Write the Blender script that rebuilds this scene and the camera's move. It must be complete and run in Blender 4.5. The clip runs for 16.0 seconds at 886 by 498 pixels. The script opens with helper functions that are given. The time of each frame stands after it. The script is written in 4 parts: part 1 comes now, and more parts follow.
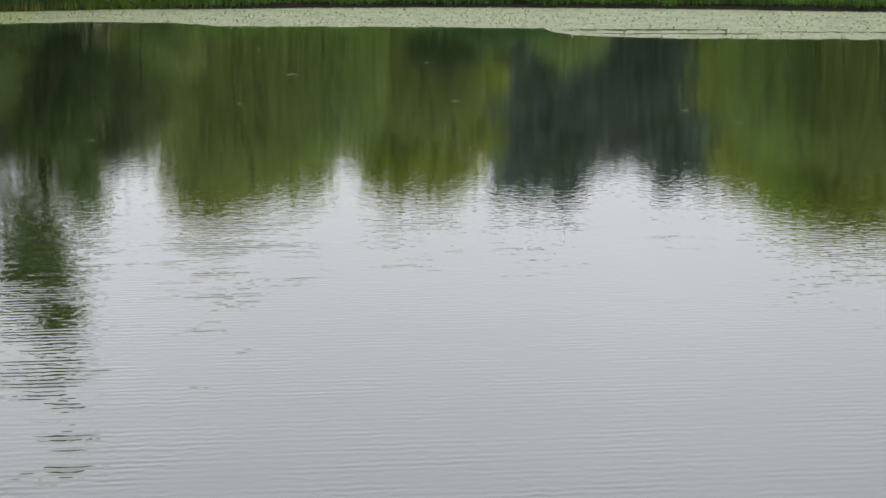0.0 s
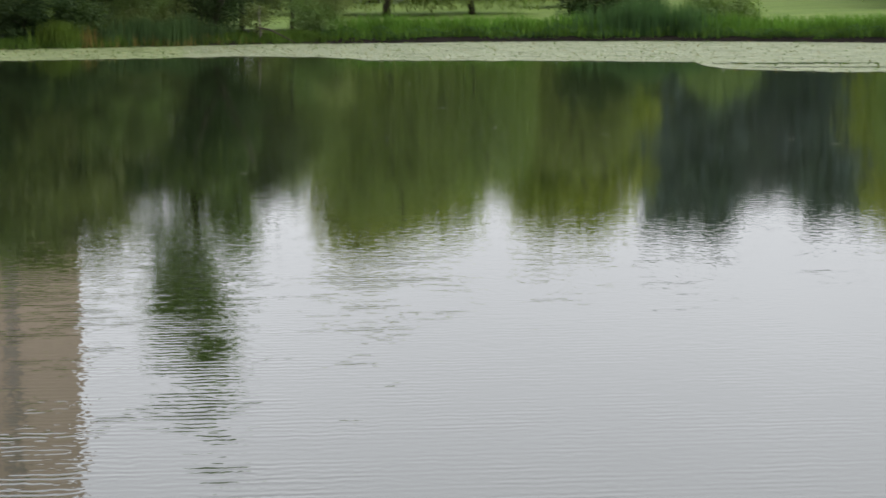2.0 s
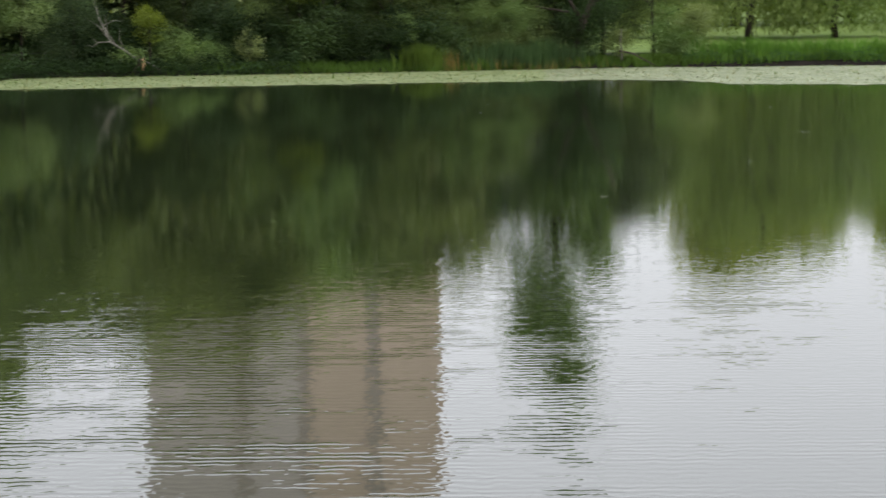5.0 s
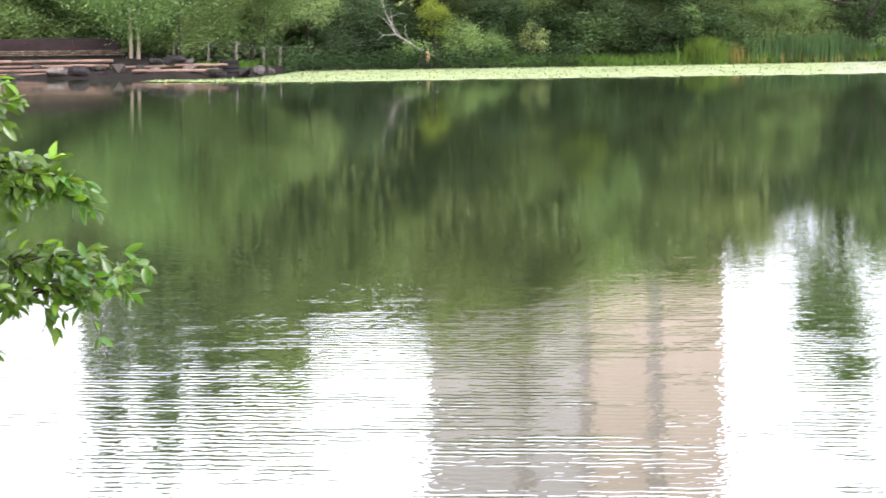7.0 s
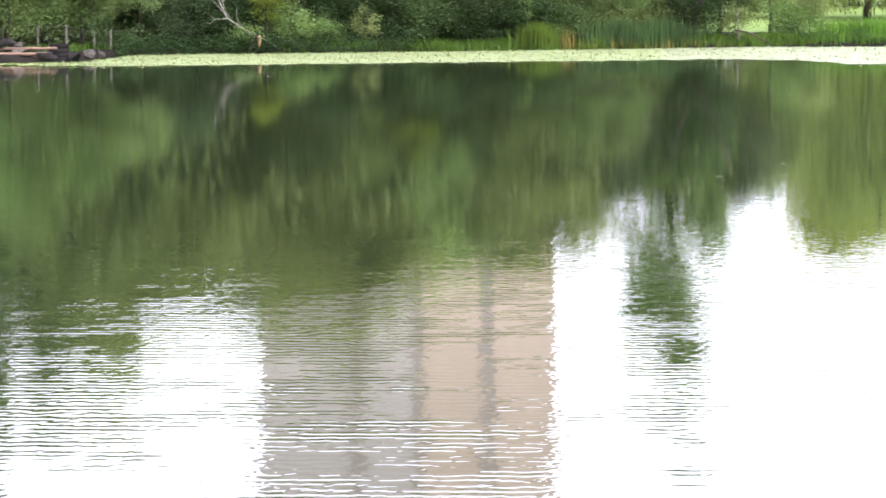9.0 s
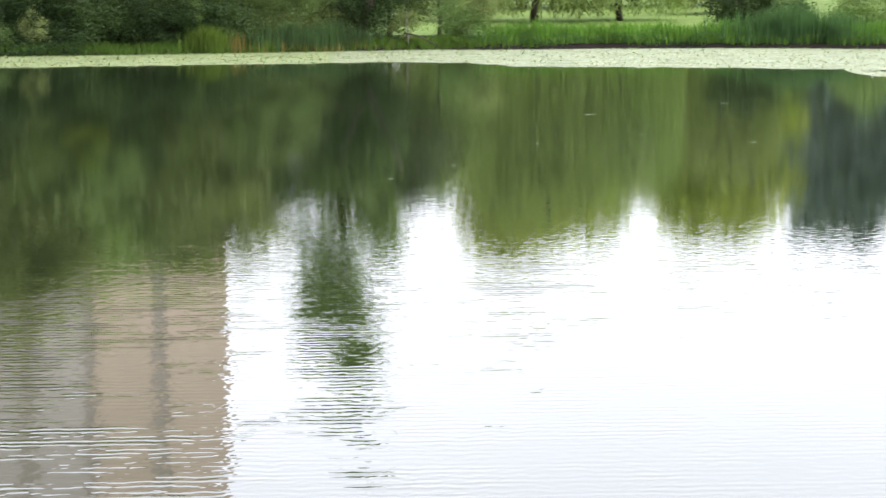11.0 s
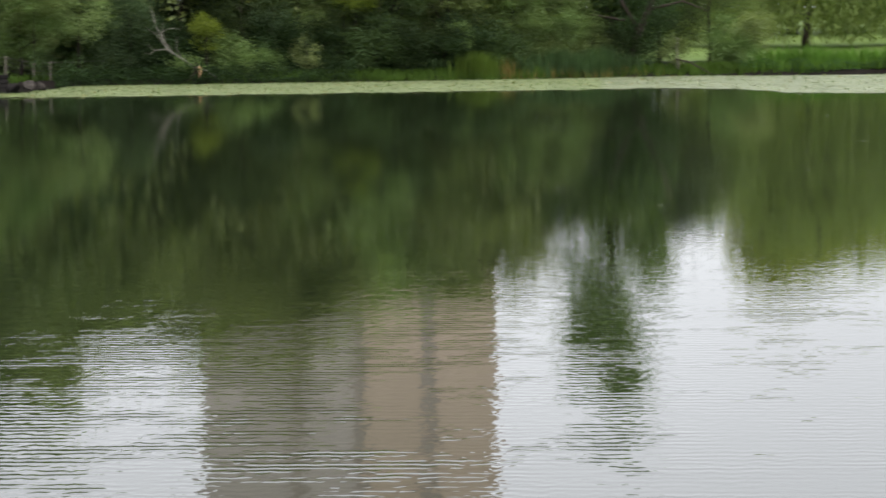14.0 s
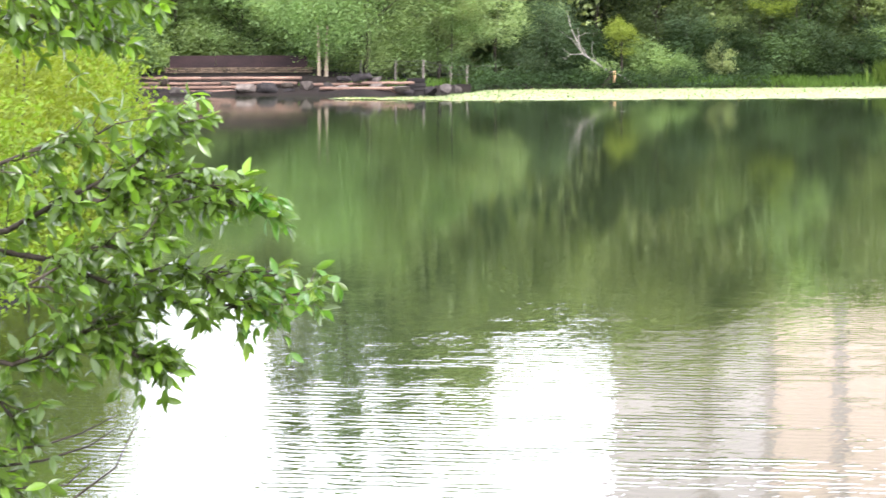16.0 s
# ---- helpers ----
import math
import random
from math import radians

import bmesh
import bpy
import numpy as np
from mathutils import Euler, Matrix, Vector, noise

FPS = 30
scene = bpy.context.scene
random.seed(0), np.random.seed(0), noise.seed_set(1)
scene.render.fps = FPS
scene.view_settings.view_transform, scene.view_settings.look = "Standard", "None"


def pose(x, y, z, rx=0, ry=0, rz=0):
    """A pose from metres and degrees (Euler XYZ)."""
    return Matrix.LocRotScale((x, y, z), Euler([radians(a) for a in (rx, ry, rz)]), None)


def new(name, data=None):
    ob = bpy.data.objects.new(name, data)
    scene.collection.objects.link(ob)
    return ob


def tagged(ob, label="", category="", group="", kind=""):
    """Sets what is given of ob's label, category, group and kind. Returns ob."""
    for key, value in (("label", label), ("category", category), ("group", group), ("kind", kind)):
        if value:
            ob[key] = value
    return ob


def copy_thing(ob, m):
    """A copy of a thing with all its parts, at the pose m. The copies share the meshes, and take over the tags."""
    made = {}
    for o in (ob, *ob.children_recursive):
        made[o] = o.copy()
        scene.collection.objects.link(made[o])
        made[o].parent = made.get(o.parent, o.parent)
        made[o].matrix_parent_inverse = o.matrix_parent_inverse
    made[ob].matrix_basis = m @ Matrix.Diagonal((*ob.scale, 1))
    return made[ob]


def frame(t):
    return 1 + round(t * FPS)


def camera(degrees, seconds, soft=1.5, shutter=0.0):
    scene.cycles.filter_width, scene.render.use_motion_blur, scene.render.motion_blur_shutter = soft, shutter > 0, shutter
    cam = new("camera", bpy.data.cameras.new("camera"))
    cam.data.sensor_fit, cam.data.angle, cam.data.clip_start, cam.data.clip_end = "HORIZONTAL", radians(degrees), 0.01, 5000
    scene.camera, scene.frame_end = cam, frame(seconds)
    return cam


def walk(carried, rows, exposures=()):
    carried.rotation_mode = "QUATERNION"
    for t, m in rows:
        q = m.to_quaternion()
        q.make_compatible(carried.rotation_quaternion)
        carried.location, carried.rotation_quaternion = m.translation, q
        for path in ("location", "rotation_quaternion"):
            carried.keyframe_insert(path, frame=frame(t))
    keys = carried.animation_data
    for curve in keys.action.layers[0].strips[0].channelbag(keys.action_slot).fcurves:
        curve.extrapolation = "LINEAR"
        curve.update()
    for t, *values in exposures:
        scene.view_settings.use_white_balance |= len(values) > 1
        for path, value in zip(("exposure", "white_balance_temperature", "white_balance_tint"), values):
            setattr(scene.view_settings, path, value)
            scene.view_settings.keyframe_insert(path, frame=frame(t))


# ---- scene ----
# The camera turns on the spot on a raised bank, five metres above the lake.
cam = camera(18.0, 16.0, soft=1.6, shutter=0.45)
EYE = 5.0
# seconds, sideways shift, bearing to the left of +y, pitch, lean
ROWS = [
    (0, 0, 0.027, -6.291, 0.096),
    (0.5, 0, 0.557, -6.149, 0.122),
    (1, 0, 0.927, -6.072, 0.228),
    (1.5, 0, 1.604, -5.997, 0.253),
    (2, 0, 3.089, -5.591, 0.306),
    (2.5, 0, 4.648, -5.411, 0.378),
    (3, 0, 5.651, -5.283, 0.467),
    (3.2, 0, 6.079, -5.250, 0.420),
    (5.3, 0, 11.652, -5.061, 0.335),
    (5.5, 0, 12.521, -5.083, 0.258),
    (6, 0, 13.969, -5.136, 0.389),
    (6.5, 0, 15.146, -5.150, 0.584),
    (7, 0, 16.258, -5.169, 0.495),
    (7.5, 0, 17.008, -5.251, 0.498),
    (8, 0, 15.056, -5.314, 0.309),
    (8.5, 0, 13.639, -5.374, 0.012),
    (9, 0, 12.830, -5.500, 0.192),
    (9.5, 0, 11.648, -5.554, 0.086),
    (10, 0, 9.422, -5.570, 0.097),
    (10.2, 0, 8.588, -5.559, 0.078),
    (11.25, -0.011, 5.500, -5.400, 0.220),
    (11.8, -0.018, 4.820, -5.220, 0.270),
    (12.3, -0.022, 4.965, -5.153, 0.276),
    (12.5, -0.022, 5.044, -5.131, 0.355),
    (13, -0.022, 5.978, -5.056, 0.341),
    (13.3, -0.022, 7.611, -4.999, 0.325),
    (13.5, -0.022, 9.299, -4.941, 0.416),
    (14, -0.022, 11.599, -4.896, 0.370),
    (14.4, -0.022, 14.133, -4.822, 0.322),
    (14.5, -0.022, 14.850, -4.790, 0.378),
    (15, -0.022, 17.097, -4.675, 0.512),
    (15.5, -0.022, 18.758, -4.597, 0.232),
    (16, -0.022, 20.072, -4.759, 0.141),
]
DIM, BRIGHT = (6480, 11), (6150, 20)  # the white balance drifts with the exposure
EXPOSURES = [(0.0, -0.05, *DIM), (3.2, 0.0, *DIM), (5.0, 0.15, *DIM), (5.5, 0.55, *DIM), (6.0, 1.3, *BRIGHT), (6.5, 1.65, *BRIGHT), (7.5, 1.75, *BRIGHT), (9.0, 1.6, *BRIGHT), (10.2, 1.45, *BRIGHT), (11.3, 0.8, 6400, 11),
             (12.3, 0.28, *DIM), (14.0, 0.3, *DIM), (14.5, 0.65, *DIM), (15.0, 1.75, *BRIGHT), (16.0, 2.22, *BRIGHT)]
walk(cam, [(t, pose(x, 0, EYE, 90 + pitch, lean, turn)) for t, x, turn, pitch, lean in ROWS], EXPOSURES)

# ---- world and sun: a bright overcast sky ----
SUN_HEIGHT, SUN_BEARING = 52.0, 150.0
world = bpy.data.worlds.new("overcast_sky")
scene.world = world
world.use_nodes = True
wt = world.node_tree
wt.nodes.clear()


def wnode(kind, **values):
    n = wt.nodes.new(kind)
    for key, value in values.items():
        n.inputs[key].default_value = value
    return n


sky = wnode("ShaderNodeTexSky")
sky.sky_type = "NISHITA"
sky.sun_disc = False
sky.sun_elevation, sky.sun_rotation = radians(SUN_HEIGHT), radians(SUN_BEARING)
sky.dust_density = 4.0
coord = wnode("ShaderNodeTexCoord")
cloud_map = wnode("ShaderNodeMapping", Scale=(1.0, 1.0, 3.0))
cloud = wnode("ShaderNodeTexNoise", Scale=2.6, Detail=5.0, Roughness=0.5)
cloud_ramp = wnode("ShaderNodeMapRange", **{"From Min": 0.3, "From Max": 0.7, "To Min": 0.86, "To Max": 1.1})
cloud_colour = wt.nodes.new("ShaderNodeMix")
cloud_colour.data_type = "RGBA"
cloud_colour.blend_type = "MULTIPLY"
cloud_colour.inputs[0].default_value = 1.0
cloud_colour.inputs[6].default_value = (1.36, 1.39, 1.44, 1)
mix = wt.nodes.new("ShaderNodeMix")
mix.data_type = "RGBA"
mix.inputs[0].default_value = 0.12
back = wnode("ShaderNodeBackground", Strength=1.0)
scale_sky = wt.nodes.new("ShaderNodeVectorMath")
scale_sky.operation = "SCALE"
scale_sky.inputs[3].default_value = 0.12
out = wnode("ShaderNodeOutputWorld")
wt.links.new(coord.outputs["Generated"], cloud_map.inputs["Vector"])
wt.links.new(cloud_map.outputs[0], cloud.inputs["Vector"])
wt.links.new(cloud.outputs[0], cloud_ramp.inputs[0])
wt.links.new(cloud_ramp.outputs[0], cloud_colour.inputs[7])
wt.links.new(sky.outputs[0], scale_sky.inputs[0])
wt.links.new(cloud_colour.outputs[2], mix.inputs[6])
wt.links.new(scale_sky.outputs[0], mix.inputs[7])
wt.links.new(mix.outputs[2], back.inputs[0])
wt.links.new(back.outputs[0], out.inputs[0])

sun_data = bpy.data.lights.new("sun", "SUN")
sun_data.energy, sun_data.angle, sun_data.color = 1.5, radians(25), (1.0, 0.96, 0.9)
sun = new("sun", sun_data)
sun.matrix_world = pose(0, 0, 60, 90 - SUN_HEIGHT, 0, 180 - SUN_BEARING)

# ---- materials ----


def material(name):
    m = bpy.data.materials.new(name)
    m.use_nodes = True
    t = m.node_tree
    t.nodes.clear()
    o = t.nodes.new("ShaderNodeOutputMaterial")

    def node(kind, **values):
        n = t.nodes.new(kind)
        for key, value in values.items():
            n.inputs[key.replace("_", " ")].default_value = value
        return n

    return m, t, node, t.links.new, o


def mixer(t, kind="MIX"):
    n = t.nodes.new("ShaderNodeMix")
    n.data_type = "RGBA"
    n.blend_type = kind
    return n


def rgb(c):
    return (c[0], c[1], c[2], 1.0)


def surface(name, a, b, scale=2.0, rough=0.8, bump=0.02, stretch=(1, 1, 1), fine=18.0, vary=0.15, shine=0.15):
    """Two colours mixed by noise at two scales, with fine relief."""
    m, t, node, link, o = material(name)
    tc = node("ShaderNodeTexCoord")
    mp = node("ShaderNodeMapping", Scale=stretch)
    link(tc.outputs["Object"], mp.inputs["Vector"])
    n1 = node("ShaderNodeTexNoise", Scale=scale, Detail=6.0, Roughness=0.6)
    n2 = node("ShaderNodeTexNoise", Scale=scale * fine, Detail=4.0, Roughness=0.6)
    link(mp.outputs[0], n1.inputs["Vector"])
    link(mp.outputs[0], n2.inputs["Vector"])
    ramp = node("ShaderNodeMapRange", From_Min=0.32, From_Max=0.68)
    link(n1.outputs[0], ramp.inputs[0])
    mx = mixer(t)
    mx.inputs[6].default_value, mx.inputs[7].default_value = rgb(a), rgb(b)
    link(ramp.outputs[0], mx.inputs[0])
    grain = node("ShaderNodeMapRange", From_Min=0.25, From_Max=0.75, To_Min=0.7, To_Max=1.25)
    link(n2.outputs[0], grain.inputs[0])
    mul = mixer(t, "MULTIPLY")
    mul.inputs[0].default_value = 1.0
    link(mx.outputs[2], mul.inputs[6])
    link(grain.outputs[0], mul.inputs[7])
    info = node("ShaderNodeObjectInfo")
    each = node("ShaderNodeMapRange", To_Min=1 - vary, To_Max=1 + vary)
    link(info.outputs["Random"], each.inputs[0])
    mul2 = mixer(t, "MULTIPLY")
    mul2.inputs[0].default_value = 1.0
    link(mul.outputs[2], mul2.inputs[6])
    link(each.outputs[0], mul2.inputs[7])
    bs = node("ShaderNodeBsdfPrincipled", Roughness=rough)
    bs.inputs["Specular IOR Level"].default_value = shine
    link(mul2.outputs[2], bs.inputs["Base Color"])
    bp = node("ShaderNodeBump", Strength=0.6, Distance=bump)
    link(n2.outputs[0], bp.inputs["Height"])
    link(bp.outputs[0], bs.inputs["Normal"])
    link(bs.outputs[0], o.inputs[0])
    return m


def foliage(name, a, b, gloss=0.65, through_share=0.4, vary=0.2, shine=0.15):
    """Leaves: every leaf and every plant takes its own shade between two greens."""
    m, t, node, link, o = material(name)
    geo = node("ShaderNodeNewGeometry")
    info = node("ShaderNodeObjectInfo")
    mx = mixer(t)
    mx.inputs[6].default_value, mx.inputs[7].default_value = rgb(a), rgb(b)
    leaf_shade = node("ShaderNodeMapRange", To_Min=0.32, To_Max=0.68)
    link(geo.outputs["Random Per Island"], leaf_shade.inputs[0])
    link(leaf_shade.outputs[0], mx.inputs[0])
    tc = node("ShaderNodeTexCoord")
    n1 = node("ShaderNodeTexNoise", Scale=0.45, Detail=3.0)
    link(tc.outputs["Object"], n1.inputs["Vector"])
    patch = node("ShaderNodeMapRange", From_Min=0.3, From_Max=0.7, To_Min=0.7, To_Max=1.35)
    link(n1.outputs[0], patch.inputs[0])
    mul = mixer(t, "MULTIPLY")
    mul.inputs[0].default_value = 1.0
    link(mx.outputs[2], mul.inputs[6])
    link(patch.outputs[0], mul.inputs[7])
    hue = node("ShaderNodeHueSaturation")
    h = node("ShaderNodeMapRange", To_Min=0.5 - 0.02 * vary / 0.2, To_Max=0.5 + 0.015 * vary / 0.2)
    v = node("ShaderNodeMapRange", To_Min=1 - vary, To_Max=1 + vary)
    link(info.outputs["Random"], h.inputs[0])
    link(info.outputs["Random"], v.inputs[0])
    link(h.outputs[0], hue.inputs["Hue"])
    link(v.outputs[0], hue.inputs["Value"])
    link(mul.outputs[2], hue.inputs["Color"])
    bs = node("ShaderNodeBsdfPrincipled", Roughness=gloss)
    bs.inputs["Specular IOR Level"].default_value = shine
    tr = node("ShaderNodeBsdfTranslucent")
    bright = mixer(t, "MULTIPLY")
    bright.inputs[0].default_value = 1.0
    bright.inputs[7].default_value = (1.5, 1.5, 0.7, 1)
    link(hue.outputs[0], bright.inputs[6])
    link(hue.outputs[0], bs.inputs["Base Color"])
    link(bright.outputs[2], tr.inputs[0])
    ms = node("ShaderNodeMixShader", Fac=through_share)
    link(bs.outputs[0], ms.inputs[1])
    link(tr.outputs[0], ms.inputs[2])
    link(ms.outputs[0], o.inputs[0])
    return m


def water_material():
    m, t, node, link, o = material("lake_water")
    tc = node("ShaderNodeTexCoord")

    def waves(sx, sy, turn, detail):
        mp = node("ShaderNodeMapping", Scale=(sx, sy, 1.0), Rotation=(0, 0, radians(turn)))
        link(tc.outputs["Object"], mp.inputs["Vector"])
        n = node("ShaderNodeTexNoise", Scale=1.0, Detail=detail, Roughness=0.5)
        link(mp.outputs[0], n.inputs["Vector"])
        return n.outputs[0]

    def math_node(kind, a, b):
        n = node("ShaderNodeMath")
        n.operation = kind
        for k, x in enumerate((a, b)):
            if isinstance(x, (int, float)):
                n.inputs[k].default_value = x
            else:
                link(x, n.inputs[k])
        return n.outputs[0]

    def crests(length, turn, wobble, across):
        """Wind waves of one length, in metres, with crests that break off sideways."""
        mp = node("ShaderNodeMapping", Scale=(across, 1.0, 1.0), Rotation=(0, 0, radians(turn)))
        link(tc.outputs["Object"], mp.inputs["Vector"])
        w = node("ShaderNodeTexWave", Scale=2 * math.pi / 20 / length, Distortion=wobble, Detail=2.0)
        w.bands_direction = "Y"
        w.inputs["Detail Scale"].default_value = 1.3
        link(mp.outputs[0], w.inputs["Vector"])
        return w.outputs["Fac"]

    def falloff(a, b, low):
        """One near the open near side, low beyond b metres out, where the trees give shelter."""
        n = node("ShaderNodeMapRange", From_Min=a, From_Max=b, To_Min=1.0, To_Max=low)
        n.interpolation_type = "SMOOTHSTEP"
        link(sep.outputs[1], n.inputs[0])
        return n.outputs[0]

    sep = node("ShaderNodeSeparateXYZ")
    link(tc.outputs["Object"], sep.inputs[0])
    # ruffled patches between calm lanes, large and small
    gust_r = node("ShaderNodeMapRange", From_Min=0.38, From_Max=0.62, To_Min=0.6, To_Max=1.15)
    link(waves(0.03, 0.06, -6, 2.0), gust_r.inputs[0])
    patch_r = node("ShaderNodeMapRange", From_Min=0.36, From_Max=0.64, To_Min=0.2, To_Max=1.3)
    link(waves(0.8, 0.5, 4, 1.0), patch_r.inputs[0])
    # the breeze reaches the water along the wooded side, the rest lies in the lee
    lee = node("ShaderNodeMapRange", From_Min=-4.5, From_Max=1.0, To_Min=1.0, To_Max=0.52)
    lee.interpolation_type = "SMOOTHSTEP"
    link(sep.outputs[0], lee.inputs[0])
    h = math_node("ADD", math_node("MULTIPLY", crests(0.29, -3.5, 3.6, 2.6), 0.0020), math_node("MULTIPLY", crests(0.22, -4.5, 3.4, 2.6), 0.0009))
    h = math_node("MULTIPLY", h, patch_r.outputs[0])
    h = math_node("ADD", h, math_node("MULTIPLY", waves(3.6, 6.0, -3, 1.0), 0.0011))
    h = math_node("MULTIPLY", h, math_node("MULTIPLY", falloff(27.0, 60.0, 0.04), math_node("MULTIPLY", gust_r.outputs[0], lee.outputs[0])))
    # the broader ripples stay visible further out than the short ones
    broad = math_node("MULTIPLY", waves(6.0, 3.2, -3, 1.0), math_node("MULTIPLY", 0.0021, falloff(48.0, 90.0, 0.08)))
    h = math_node("ADD", math_node("ADD", h, broad), math_node("MULTIPLY", waves(0.06, 0.35, -12, 1.0), 0.001))
    bp = node("ShaderNodeBump", Strength=1.0, Distance=1.0)
    link(h, bp.inputs["Height"])
    bs = node("ShaderNodeBsdfPrincipled", Roughness=0.042, IOR=1.333)
    bs.inputs["Base Color"].default_value = (0.012, 0.018, 0.008, 1)
    # beyond the open water the ripples are too small to tell apart and only soften the mirror
    soft = node("ShaderNodeMapRange", From_Min=48.0, From_Max=85.0, To_Min=0.012, To_Max=0.052)
    link(sep.outputs[1], soft.inputs[0])
    link(soft.outputs[0], bs.inputs["Roughness"])
    link(bp.outputs[0], bs.inputs["Normal"])
    link(bs.outputs[0], o.inputs[0])
    return m


M_WATER = water_material()
M_GRASS = surface("lawn", (0.10, 0.158, 0.036), (0.150, 0.212, 0.056), 0.12, 0.9, 0.03, fine=30)
# damp soil, coloured near black for the shade between logs and under trees
M_SOIL = surface("shade_darkened_soil", (0.006, 0.0045, 0.0035), (0.015, 0.011, 0.009), 0.8, 0.95, 0.05)
M_BARK = surface("dark_bark", (0.024, 0.019, 0.014), (0.066, 0.054, 0.042), 3.0, 0.9, 0.03, (1, 1, 0.25))
M_PALE_BARK = surface("pale_bark", (0.22, 0.175, 0.12), (0.34, 0.28, 0.20), 3.0, 0.85, 0.02, (1, 1, 0.4))
M_DEAD = surface("bleached_dead_wood", (0.13, 0.12, 0.105), (0.25, 0.23, 0.20), 4.0, 0.85, 0.02, (1, 1, 0.3))
M_TORN = surface("torn_orange_wood", (0.42, 0.25, 0.12), (0.55, 0.36, 0.2), 6.0, 0.85, 0.02)
M_LOG = surface("weathered_log", (0.085, 0.055, 0.042), (0.215, 0.138, 0.10), 2.0, 0.85, 0.02, (0.3, 1, 1))
M_STONE = surface("grey_boulder", (0.026, 0.022, 0.019), (0.085, 0.075, 0.066), 1.6, 0.85, 0.05, vary=0.35)
M_STONE_DARK = surface("wet_dark_boulder", (0.010, 0.009, 0.009), (0.032, 0.028, 0.026), 1.6, 0.8, 0.05, vary=0.35)
M_STONE_PALE = surface("pale_boulder", (0.06, 0.05, 0.042), (0.14, 0.118, 0.10), 1.6, 0.85, 0.05, vary=0.25)
M_RUBBLE = surface("brown_rubble_stone", (0.075, 0.055, 0.038), (0.20, 0.15, 0.10), 3.0, 0.9, 0.04, vary=0.4)
M_RUST = surface("dark_rusted_board", (0.014, 0.010, 0.010), (0.034, 0.020, 0.019), 1.2, 0.75, 0.01, (0.4, 1, 1))
M_POST = surface("grey_timber_post", (0.12, 0.105, 0.085), (0.21, 0.19, 0.16), 5.0, 0.9, 0.01, (1, 1, 0.3))
M_WIRE = surface("rusty_fence_wire", (0.06, 0.055, 0.05), (0.11, 0.10, 0.09), 5.0, 0.5, 0.002)
# whiter than the green leaf, with grazing sky sheen put into the colour
M_LILY = foliage("sky_pale_floating_leaf", (0.21, 0.24, 0.14), (0.38, 0.40, 0.28), 0.45, 0.05, 0.05, 0.4)
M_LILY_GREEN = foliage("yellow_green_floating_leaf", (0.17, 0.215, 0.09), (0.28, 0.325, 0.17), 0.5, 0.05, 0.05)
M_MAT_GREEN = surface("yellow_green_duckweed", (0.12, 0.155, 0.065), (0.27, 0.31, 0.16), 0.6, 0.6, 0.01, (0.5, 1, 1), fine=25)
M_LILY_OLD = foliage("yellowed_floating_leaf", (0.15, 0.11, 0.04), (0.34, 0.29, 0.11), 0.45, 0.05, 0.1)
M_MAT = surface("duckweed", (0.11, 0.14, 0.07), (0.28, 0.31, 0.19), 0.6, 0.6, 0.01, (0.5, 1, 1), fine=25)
M_TAN = surface("beige_facade", (0.47, 0.372, 0.315), (0.52, 0.415, 0.352), 0.1, 0.9, 0.01)
M_PINK = surface("greyish_facade", (0.42, 0.37, 0.362), (0.47, 0.415, 0.405), 0.1, 0.9, 0.01)
M_BAND = surface("brown_facade_band", (0.38, 0.315, 0.29), (0.43, 0.355, 0.325), 0.2, 0.9, 0.01)
M_GLASS = surface("dark_window_glass", (0.29, 0.27, 0.26), (0.35, 0.32, 0.30), 0.5, 0.2, 0.0)
